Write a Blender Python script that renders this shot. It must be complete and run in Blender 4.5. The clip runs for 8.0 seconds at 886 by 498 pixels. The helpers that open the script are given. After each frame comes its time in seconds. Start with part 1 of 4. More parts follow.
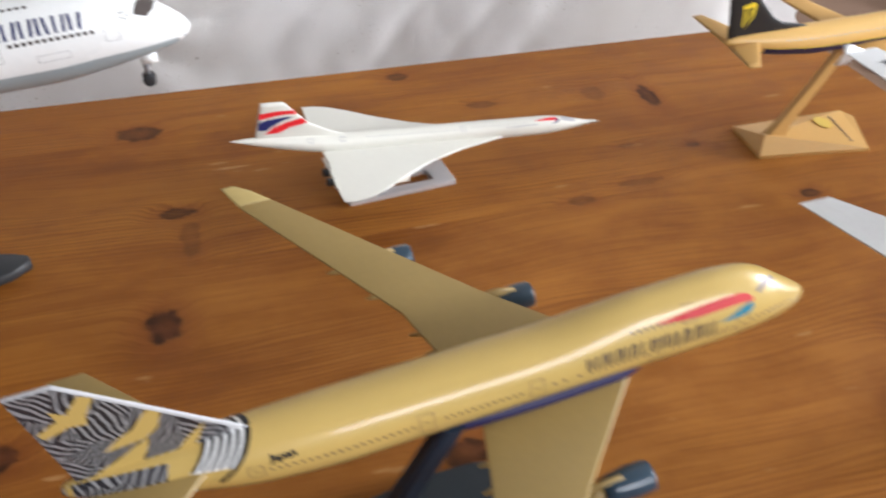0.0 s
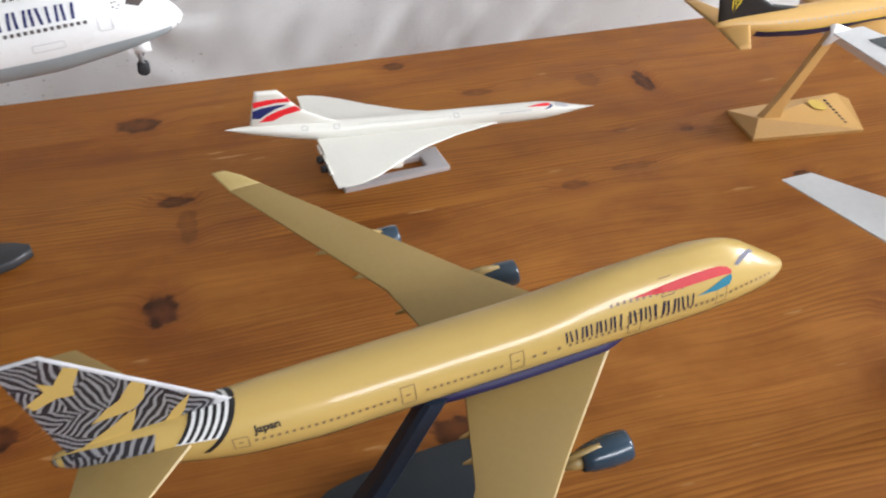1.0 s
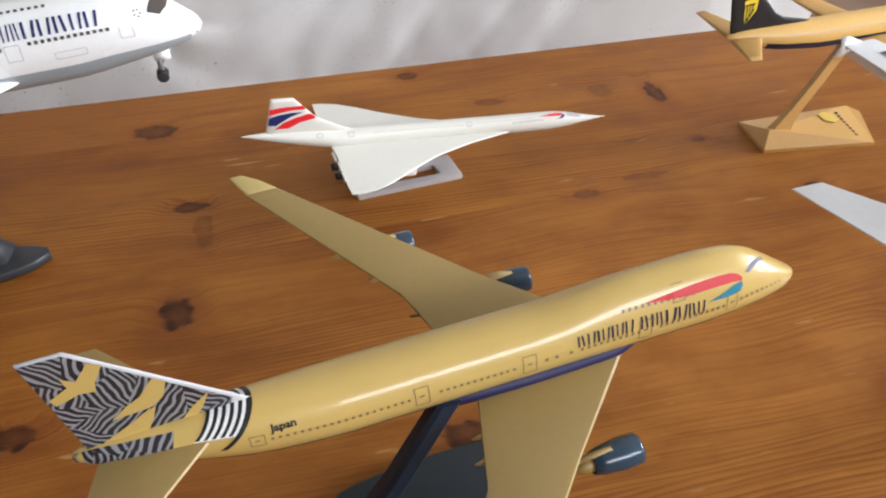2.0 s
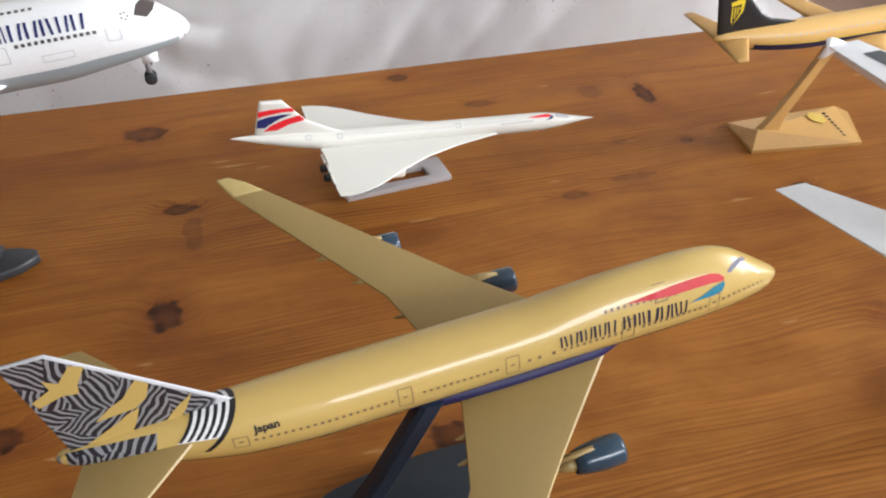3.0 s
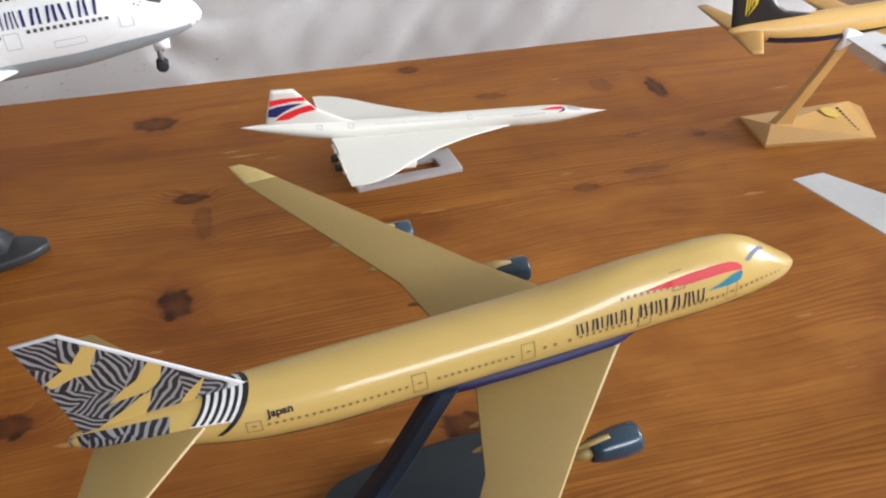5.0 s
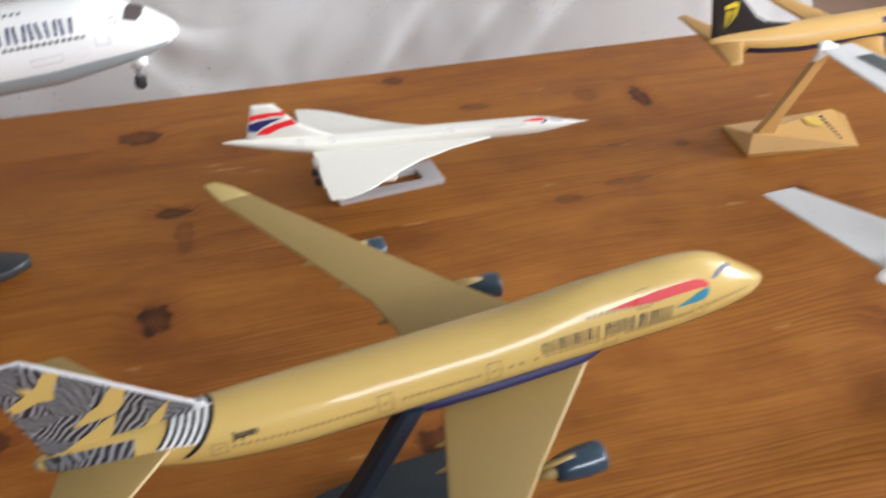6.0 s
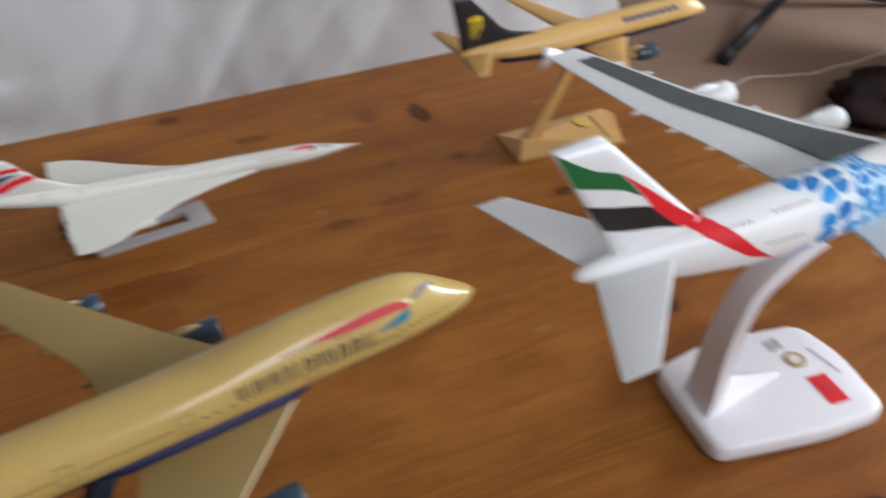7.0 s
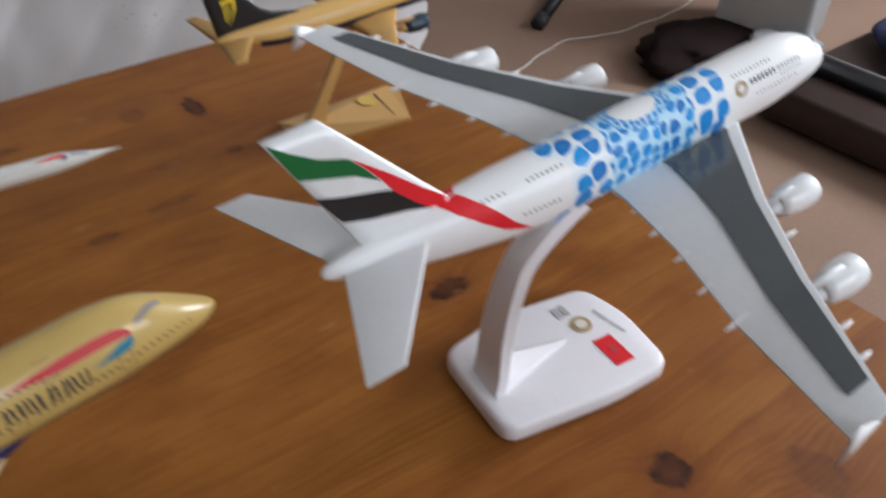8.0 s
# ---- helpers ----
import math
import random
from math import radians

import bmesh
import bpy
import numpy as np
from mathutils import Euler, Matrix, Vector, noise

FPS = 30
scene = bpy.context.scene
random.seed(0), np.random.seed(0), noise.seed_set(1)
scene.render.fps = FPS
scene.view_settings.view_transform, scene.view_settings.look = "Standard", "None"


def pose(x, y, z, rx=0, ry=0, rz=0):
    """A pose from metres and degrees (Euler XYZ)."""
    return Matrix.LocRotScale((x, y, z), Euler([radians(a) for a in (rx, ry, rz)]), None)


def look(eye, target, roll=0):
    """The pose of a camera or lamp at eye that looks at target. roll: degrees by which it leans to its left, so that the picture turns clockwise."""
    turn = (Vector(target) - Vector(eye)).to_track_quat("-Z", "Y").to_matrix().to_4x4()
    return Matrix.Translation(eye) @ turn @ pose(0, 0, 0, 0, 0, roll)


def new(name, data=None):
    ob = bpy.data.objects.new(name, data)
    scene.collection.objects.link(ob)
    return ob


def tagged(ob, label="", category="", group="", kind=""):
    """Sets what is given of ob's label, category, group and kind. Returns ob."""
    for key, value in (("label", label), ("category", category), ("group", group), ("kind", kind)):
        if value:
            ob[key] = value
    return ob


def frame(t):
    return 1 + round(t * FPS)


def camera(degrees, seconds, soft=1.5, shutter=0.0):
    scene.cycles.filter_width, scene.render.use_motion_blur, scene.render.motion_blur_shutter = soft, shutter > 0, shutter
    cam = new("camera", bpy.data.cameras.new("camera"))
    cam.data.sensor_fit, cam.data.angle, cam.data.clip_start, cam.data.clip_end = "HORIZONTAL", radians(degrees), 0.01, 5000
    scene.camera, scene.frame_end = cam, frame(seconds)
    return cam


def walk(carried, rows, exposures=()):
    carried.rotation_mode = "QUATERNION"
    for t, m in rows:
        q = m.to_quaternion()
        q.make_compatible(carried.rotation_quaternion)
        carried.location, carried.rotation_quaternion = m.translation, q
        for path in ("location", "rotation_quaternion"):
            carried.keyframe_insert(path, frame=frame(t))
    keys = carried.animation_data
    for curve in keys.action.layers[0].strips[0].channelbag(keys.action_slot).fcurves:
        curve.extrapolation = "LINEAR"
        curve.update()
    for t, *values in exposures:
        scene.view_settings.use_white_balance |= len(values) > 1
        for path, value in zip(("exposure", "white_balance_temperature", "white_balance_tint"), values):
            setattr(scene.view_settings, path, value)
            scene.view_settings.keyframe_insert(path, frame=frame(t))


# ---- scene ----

# ---- camera and walk ----
cam = camera(56.34, 8.0, soft=2.1, shutter=0.7)
PATH = [
    (0.0, 0.0000, 0.0000, 1.0549, 50.71, -1.86, -17.28),
    (0.2, 0.0108, -0.0089, 1.0547, 50.64, -1.68, -17.94),
    (0.5, 0.0145, -0.0086, 1.0552, 50.64, -1.06, -18.00),
    (0.7, 0.0128, -0.0099, 1.0552, 50.76, -0.72, -17.92),
    (1.0, 0.0081, -0.0119, 1.0533, 50.46, -0.80, -17.03),
    (1.2, 0.0065, -0.0157, 1.0593, 51.16, -0.61, -16.67),
    (1.5, 0.0052, -0.0156, 1.0555, 51.25, -0.64, -16.20),
    (1.7, 0.0039, -0.0158, 1.0542, 51.23, -0.76, -16.12),
    (3.0, 0.0090, -0.0189, 1.0555, 51.31, -0.83, -16.49),
    (3.5, 0.0072, -0.0198, 1.0567, 51.39, -0.90, -16.30),
    (4.0, 0.0060, -0.0204, 1.0556, 51.57, -0.90, -16.20),
    (4.5, 0.0049, -0.0201, 1.0520, 51.45, -0.97, -16.00),
    (5.8, 0.0090, -0.0171, 1.0486, 51.17, -0.80, -15.88),
    (6.0, 0.0183, -0.0196, 1.0557, 51.44, -0.55, -16.10),
    (6.2, 0.0313, -0.0225, 1.0602, 52.51, -0.39, -17.60),
    (6.5, 0.0462, -0.0279, 1.0630, 53.57, -0.74, -20.24),
    (6.8, 0.0702, -0.0342, 1.0612, 53.24, -0.05, -22.88),
    (7.0, 0.0896, -0.0376, 1.0572, 52.68, 0.10, -26.13),
    (7.2, 0.1020, -0.0407, 1.0507, 52.23, 0.15, -28.86),
    (7.5, 0.1205, -0.0313, 1.0515, 51.80, 0.39, -32.51),
    (7.8, 0.1305, -0.0342, 1.0526, 52.00, -0.01, -36.80),
    (8.0, 0.1388, -0.0387, 1.0452, 51.41, -0.63, -38.06),
]
walk(cam, [(t, pose(*row)) for t, *row in PATH], exposures=[(0.0, 0.0, 6180, 10), (6.0, 0.0, 6180, 10), (6.5, -0.22, 6130, 10), (7.0, -0.64, 6030, 10), (7.5, -0.86, 5980, 10), (8.0, -0.86, 6000, 10)])

# ---- world and light ----
world = bpy.data.worlds.new("world")
scene.world = world
world.use_nodes = True
_bg = world.node_tree.nodes["Background"]
_sky = world.node_tree.nodes.new("ShaderNodeTexSky")
_sky.sky_type, _sky.sun_disc, _sky.sun_elevation, _sky.sun_rotation = "NISHITA", False, radians(38), radians(200)
world.node_tree.links.new(_sky.outputs["Color"], _bg.inputs["Color"])
_bg.inputs["Strength"].default_value = 0.12


def window_light(name, m, width, height, watts, colour):
    data = bpy.data.lights.new(name, "AREA")
    data.shape, data.size, data.size_y, data.energy, data.color = "RECTANGLE", width, height, watts, colour
    ob = new(name, data)
    ob.matrix_world = m
    return ob


# daylight in the two window openings of the room
window_light("daylight_south", look((0.58, -0.80, 1.34), (0.50, 0.6, 1.0)), 1.0, 0.24, 12, (0.97, 0.98, 1.0))
window_light("daylight_east", look((3.5, -0.15, 1.6), (0.5, 0.8, 0.7)), 1.3, 1.1, 185, (0.97, 0.98, 1.0))


# ---- materials ----
def material(name, base, rough=0.5, metal=0.0, vary=0.06, grain=400.0, bump=0.05, coat=0.0, big=12.0, spec=0.5):
    """A surface with a fine grain, broad stains and a slight relief."""
    m = bpy.data.materials.new(name)
    m.use_nodes = True
    nt = m.node_tree
    b = nt.nodes["Principled BSDF"]
    co = nt.nodes.new("ShaderNodeTexCoord")
    fine, broad = nt.nodes.new("ShaderNodeTexNoise"), nt.nodes.new("ShaderNodeTexNoise")
    fine.inputs["Scale"].default_value, broad.inputs["Scale"].default_value = grain, big
    fine.inputs["Detail"].default_value, broad.inputs["Detail"].default_value = 4, 5
    for n in (fine, broad):
        nt.links.new(co.outputs["Object"], n.inputs["Vector"])
    add = nt.nodes.new("ShaderNodeMath")
    add.operation = "ADD"
    nt.links.new(fine.outputs["Fac"], add.inputs[0])
    nt.links.new(broad.outputs["Fac"], add.inputs[1])
    rng = nt.nodes.new("ShaderNodeMapRange")
    rng.inputs["From Min"].default_value, rng.inputs["From Max"].default_value = 0.6, 1.4
    rng.inputs["To Min"].default_value, rng.inputs["To Max"].default_value = 1 - vary, 1 + vary
    nt.links.new(add.outputs[0], rng.inputs["Value"])
    mul = nt.nodes.new("ShaderNodeVectorMath")
    mul.operation = "SCALE"
    mul.inputs[0].default_value = base
    nt.links.new(rng.outputs[0], mul.inputs["Scale"])
    nt.links.new(mul.outputs[0], b.inputs["Base Color"])
    rr = nt.nodes.new("ShaderNodeMapRange")
    rr.inputs["From Min"].default_value, rr.inputs["From Max"].default_value = 0.3, 0.7
    rr.inputs["To Min"].default_value, rr.inputs["To Max"].default_value = max(0.02, rough - 0.06), min(1, rough + 0.06)
    nt.links.new(broad.outputs["Fac"], rr.inputs["Value"])
    nt.links.new(rr.outputs[0], b.inputs["Roughness"])
    b.inputs["Metallic"].default_value = metal
    b.inputs["Coat Weight"].default_value = coat
    b.inputs["Coat Roughness"].default_value = 0.04
    b.inputs["Specular IOR Level"].default_value = spec
    if bump:
        bp = nt.nodes.new("ShaderNodeBump")
        bp.inputs["Strength"].default_value, bp.inputs["Distance"].default_value = bump, 0.0005
        nt.links.new(fine.outputs["Fac"], bp.inputs["Height"])
        nt.links.new(bp.outputs[0], b.inputs["Normal"])
    return m


CREAM = material("aged_cream_paint", (0.55, 0.385, 0.118), 0.34, vary=0.05, coat=0.45, spec=0.35, grain=60, bump=0.0)
CREAM_WING = material("aged_cream_plastic", (0.325, 0.225, 0.078), 0.46, vary=0.06)
CREAM_TIP = material("pale_cream_plastic", (0.45, 0.34, 0.13), 0.45, vary=0.06)
TAN = material("tan_plastic", (0.62, 0.365, 0.115), 0.45, vary=0.05)
TAN_PAINT = material("tan_paint", (0.72, 0.45, 0.145), 0.36, vary=0.04)
WHITE = material("white_paint", (0.84, 0.85, 0.845), 0.28, vary=0.03, coat=0.3, bump=0.0)
WARM_WHITE = material("off_white_plastic", (0.74, 0.71, 0.62), 0.35, vary=0.04)
CONCORDE_WHITE = material("ivory_white_paint", (0.68, 0.67, 0.605), 0.35, vary=0.03, bump=0.0)
PALE = material("pale_grey_plastic", (0.70, 0.71, 0.71), 0.4, vary=0.05)
MID_GREY = material("dark_grey_panel_paint", (0.085, 0.095, 0.098), 0.16, vary=0.08)
BELLY_GREY = material("grey_belly_paint", (0.33, 0.38, 0.40), 0.35, vary=0.05)
STEEL_BLUE = material("steel_blue_plastic", (0.019, 0.045, 0.073), 0.28, vary=0.1, coat=0.3)
NAVY = material("navy_paint", (0.013, 0.010, 0.066), 0.6, vary=0.08)
INK = material("dark_navy_print", (0.012, 0.012, 0.035), 0.5, vary=0.05)
RED = material("red_print", (0.74, 0.02, 0.028), 0.5, vary=0.04, spec=0.25)
GREEN = material("green_print", (0.01, 0.135, 0.035), 0.35, vary=0.04)
BLACK = material("black_print", (0.012, 0.012, 0.013), 0.4, vary=0.1)
DARK_PLASTIC = material("dark_grey_plastic", (0.028, 0.03, 0.033), 0.42, vary=0.1)
CARPET = material("brown_carpet", (0.25, 0.165, 0.12), 0.95, vary=0.14, grain=160, bump=0.8, big=2.5, spec=0.1)
PLASTER = material("painted_plaster", (0.36, 0.32, 0.28), 0.8, vary=0.04, grain=40, big=1.5)
CEILING = material("white_ceiling_paint", (0.66, 0.65, 0.63), 0.85, vary=0.03, grain=40, big=1.5)
BLACK_METAL = material("black_metal", (0.012, 0.012, 0.014), 0.35, metal=0.2, vary=0.1)
DARK_LEATHER = material("dark_brown_leather", (0.03, 0.015, 0.011), 0.45, vary=0.2, grain=120, bump=0.5)


class Nodes:
    """Short hand for node trees."""

    def __init__(self, name):
        self.m = bpy.data.materials.new(name)
        self.m.use_nodes = True
        self.t = self.m.node_tree
        self.b = self.t.nodes["Principled BSDF"]

    def put(self, socket, value):
        if isinstance(value, bpy.types.NodeSocket):
            self.t.links.new(value, socket)
        else:
            socket.default_value = value

    def math(self, op, *args):
        n = self.t.nodes.new("ShaderNodeMath")
        n.operation = op
        for s, v in zip(n.inputs, args):
            self.put(s, v)
        return n.outputs[0]

    def ramp(self, value, lo, hi, out0=0.0, out1=1.0):
        n = self.t.nodes.new("ShaderNodeMapRange")
        n.interpolation_type = "SMOOTHSTEP"
        for k, v in zip((0, 1, 2, 3, 4), (value, lo, hi, out0, out1)):
            self.put(n.inputs[k], v)
        return n.outputs[0]

    def xyz(self, x, y, z):
        n = self.t.nodes.new("ShaderNodeCombineXYZ")
        for s, v in zip(n.inputs, (x, y, z)):
            self.put(s, v)
        return n.outputs[0]

    def split(self, vec):
        n = self.t.nodes.new("ShaderNodeSeparateXYZ")
        self.put(n.inputs[0], vec)
        return n.outputs

    def noise(self, vec, scale, detail=3.0, rough=0.5):
        n = self.t.nodes.new("ShaderNodeTexNoise")
        self.put(n.inputs["Vector"], vec)
        n.inputs["Scale"].default_value, n.inputs["Detail"].default_value, n.inputs["Roughness"].default_value = scale, detail, rough
        return n.outputs["Fac"]

    def mix(self, fac, a, b):
        n = self.t.nodes.new("ShaderNodeMix")
        n.data_type = "RGBA"
        self.put(n.inputs["Factor"], fac)
        self.put(n.inputs["A"], a)
        self.put(n.inputs["B"], b)
        return n.outputs["Result"]

    def voronoi(self, vec, scale, feature="F1", randomness=1.0):
        n = self.t.nodes.new("ShaderNodeTexVoronoi")
        n.voronoi_dimensions, n.feature = "2D", feature
        self.put(n.inputs["Vector"], vec)
        n.inputs["Scale"].default_value, n.inputs["Randomness"].default_value = scale, randomness
        return n.outputs

    def bump(self, height, strength, distance=0.0005):
        n = self.t.nodes.new("ShaderNodeBump")
        n.inputs["Strength"].default_value, n.inputs["Distance"].default_value = strength, distance
        self.put(n.inputs["Height"], height)
        self.put(self.b.inputs["Normal"], n.outputs[0])

    def node(self, kind, out):
        return self.t.nodes.new(kind).outputs[out]


# knots of the table top: x, y, half length, half width, depth of colour
KNOTS = [
    (-0.045, 0.526, 0.016, 0.010, 0.85), (-0.026, 0.427, 0.012, 0.006, 0.85), (-0.019, 0.402, 0.006, 0.019, 0.35),
    (-0.037, 0.330, 0.010, 0.013, 1.0), (0.148, 0.564, 0.011, 0.006, 0.8), (0.327, 0.489, 0.007, 0.017, 1.0),
    (-0.112, 0.265, 0.012, 0.008, 1.0), (0.3534, 0.0713, 0.010, 0.010, 1.0), (0.3237, 0.4182, 0.006, 0.003, 0.7),
    (0.266, 0.386, 0.017, 0.004, 0.4), (0.219, 0.376, 0.010, 0.005, 0.5), (0.369, 0.346, 0.008, 0.005, 0.9),
    (0.351, 0.222, 0.013, 0.008, 1.0), (0.198, 0.507, 0.012, 0.005, 0.5), (0.087, 0.213, 0.012, 0.008, 0.9),
    (0.404, 0.031, 0.011, 0.016, 0.35), (0.278, 0.429, 0.007, 0.003, 0.35), (0.287, 0.503, 0.010, 0.012, 0.3),
]
# pale scratches: x, y, half length, half width
SCRATCHES = [(0.1175, 0.3766, 0.011, 0.0011), (0.012, 0.469, 0.016, 0.0016), (0.004, 0.476, 0.009, 0.0012), (0.03, 0.462, 0.008, 0.001)]


def pine():
    n = Nodes("varnished_pine")
    px, py, pz = n.split(n.node("ShaderNodeNewGeometry", "Position"))
    rnd = n.node("ShaderNodeObjectInfo", "Random")

    def grain(ax, ay, y, seed, detail=3, rough=0.5):
        return n.noise(n.xyz(n.math("MULTIPLY", px, ax), n.math("MULTIPLY", y, ay), seed), 1.0, detail, rough)

    seed = n.math("MULTIPLY", rnd, 40.0)
    flow = grain(3.5, 8.0, py, seed, 2)
    g = n.math("ADD", py, n.math("MULTIPLY", flow, 0.040))
    wob = n.noise(n.xyz(px, py, 0.0), 130.0, 3)
    stain, halo = None, None
    for kx, ky, ax, ay, depth in KNOTS:
        dx = n.math("DIVIDE", n.math("SUBTRACT", px, kx), ax)
        dy = n.math("DIVIDE", n.math("SUBTRACT", py, ky), ay)
        d = n.math("SQRT", n.math("ADD", n.math("MULTIPLY", dx, dx), n.math("MULTIPLY", dy, dy)))
        d = n.math("ADD", d, n.math("MULTIPLY", n.math("SUBTRACT", wob, 0.5), 0.9))
        dark = n.math("MULTIPLY", n.ramp(d, 1.08, 0.75, 0.0, depth), n.ramp(d, 0.1, 0.7, 0.75, 1.0))
        ring = n.ramp(d, 2.6, 0.6, 0.0, depth)
        g = n.math("ADD", g, n.math("MULTIPLY", ring, 0.008))
        stain = dark if stain is None else n.math("MAXIMUM", stain, dark)
        halo = ring if halo is None else n.math("MAXIMUM", halo, ring)
    broad = grain(3.0, 11.0, g, seed, 3, 0.5)
    figure = grain(16.0, 30.0, py, 5.0, 4, 0.6)
    fine = grain(14.0, 620.0, g, seed, 3, 0.6)
    # late-wood lines: slowly deepening, then a sharp edge
    phase = n.math("ADD", n.math("MULTIPLY", g, 300.0), n.math("MULTIPLY", grain(9.0, 60.0, g, 2.0, 2), 3.0))
    saw = n.math("FRACT", phase)
    late = n.math("MULTIPLY", n.ramp(saw, 0.35, 0.9), n.ramp(saw, 1.0, 0.93))
    late = n.math("MULTIPLY", late, n.ramp(grain(5.0, 16.0, py, 21.0, 3), 0.38, 0.62))
    wide = n.ramp(grain(4.0, 85.0, g, n.math("ADD", seed, 9.0), 3, 0.6), 0.5, 0.68)
    col = n.mix(n.ramp(broad, 0.3, 0.7), (0.215, 0.070, 0.010, 1), (0.37, 0.143, 0.022, 1))
    col = n.mix(n.ramp(rnd, 0.0, 1.0, 0.0, 0.25), col, (0.32, 0.122, 0.019, 1))
    col = n.mix(n.ramp(figure, 0.40, 0.68, 0.0, 0.42), col, (0.45, 0.185, 0.034, 1))
    col = n.mix(n.ramp(figure, 0.48, 0.28, 0.0, 0.40), col, (0.15, 0.044, 0.007, 1))
    col = n.mix(n.math("MULTIPLY", wide, 0.42), col, (0.19, 0.058, 0.010, 1))
    col = n.mix(n.math("MULTIPLY", late, 0.55), col, (0.16, 0.047, 0.008, 1))
    col = n.mix(n.ramp(fine, 0.50, 0.30, 0.0, 0.34), col, (0.17, 0.052, 0.009, 1))
    col = n.mix(n.ramp(fine, 0.54, 0.72, 0.0, 0.22), col, (0.52, 0.225, 0.042, 1))
    red = grain(2.6, 6.0, py, 11.0, 3, 0.6)
    col = n.mix(n.ramp(red, 0.45, 0.68, 0.0, 0.42), col, (0.14, 0.036, 0.007, 1))
    col = n.mix(n.math("MULTIPLY", halo, 0.42), col, (0.15, 0.036, 0.012, 1))
    col = n.mix(n.math("MULTIPLY", stain, 0.9), col, n.mix(n.ramp(wob, 0.35, 0.65), (0.022, 0.008, 0.005, 1), (0.085, 0.028, 0.011, 1)))
    scuff = n.ramp(grain(30.0, 130.0, py, 7.0, 2), 0.70, 0.79, 0.0, 0.45)
    for kx, ky, ax, ay in SCRATCHES:
        dx = n.math("DIVIDE", n.math("SUBTRACT", px, kx), ax)
        dy = n.math("DIVIDE", n.math("SUBTRACT", n.math("ADD", py, n.math("MULTIPLY", wob, 0.003)), ky + 0.0015), ay)
        d = n.math("SQRT", n.math("ADD", n.math("MULTIPLY", dx, dx), n.math("MULTIPLY", dy, dy)))
        scuff = n.math("MAXIMUM", scuff, n.ramp(n.math("ADD", d, n.math("MULTIPLY", fine, 0.6)), 1.3, 0.7, 0.0, 0.6))
    col = n.mix(scuff, col, (0.56, 0.33, 0.14, 1))
    n.put(n.b.inputs["Base Color"], col)
    n.put(n.b.inputs["Roughness"], n.ramp(figure, 0.3, 0.7, 0.42, 0.56))
    n.put(n.b.inputs["Specular IOR Level"], 0.18)
    n.bump(n.math("SUBTRACT", n.math("SUBTRACT", fine, late), stain), 0.2)
    return n.m


WOOD = pine()


def striped_print():
    """Black and white wave stripes whose direction changes from patch to patch."""
    n = Nodes("black_and_white_stripe_print")
    px, py, pz = n.split(n.node("ShaderNodeTexCoord", "Object"))
    x, z = n.math("MULTIPLY", px, 250.0), n.math("MULTIPLY", pz, 250.0)
    p = n.xyz(x, z, 0.0)
    cell = n.voronoi(n.xyz(n.math("ADD", x, n.math("MULTIPLY", z, 0.6)), z, 0.0), 0.30)
    r = n.split(cell["Color"])[0]
    ang = n.math("ADD", n.math("MULTIPLY", r, 1.7), -0.85)
    warp = n.math("MULTIPLY", n.noise(p, 0.42, 1), 15.0)
    k = n.math("ADD", n.math("MULTIPLY", x, n.math("COSINE", ang)), n.math("MULTIPLY", z, n.math("SINE", ang)))
    s = n.math("SINE", n.math("ADD", n.math("MULTIPLY", k, 11.5), warp))
    col = n.mix(n.ramp(s, 0.0, 0.5), (0.022, 0.02, 0.026, 1), (0.27, 0.27, 0.28, 1))
    n.put(n.b.inputs["Base Color"], col)
    n.put(n.b.inputs["Roughness"], 0.35)
    return n.m


STRIPES = striped_print()


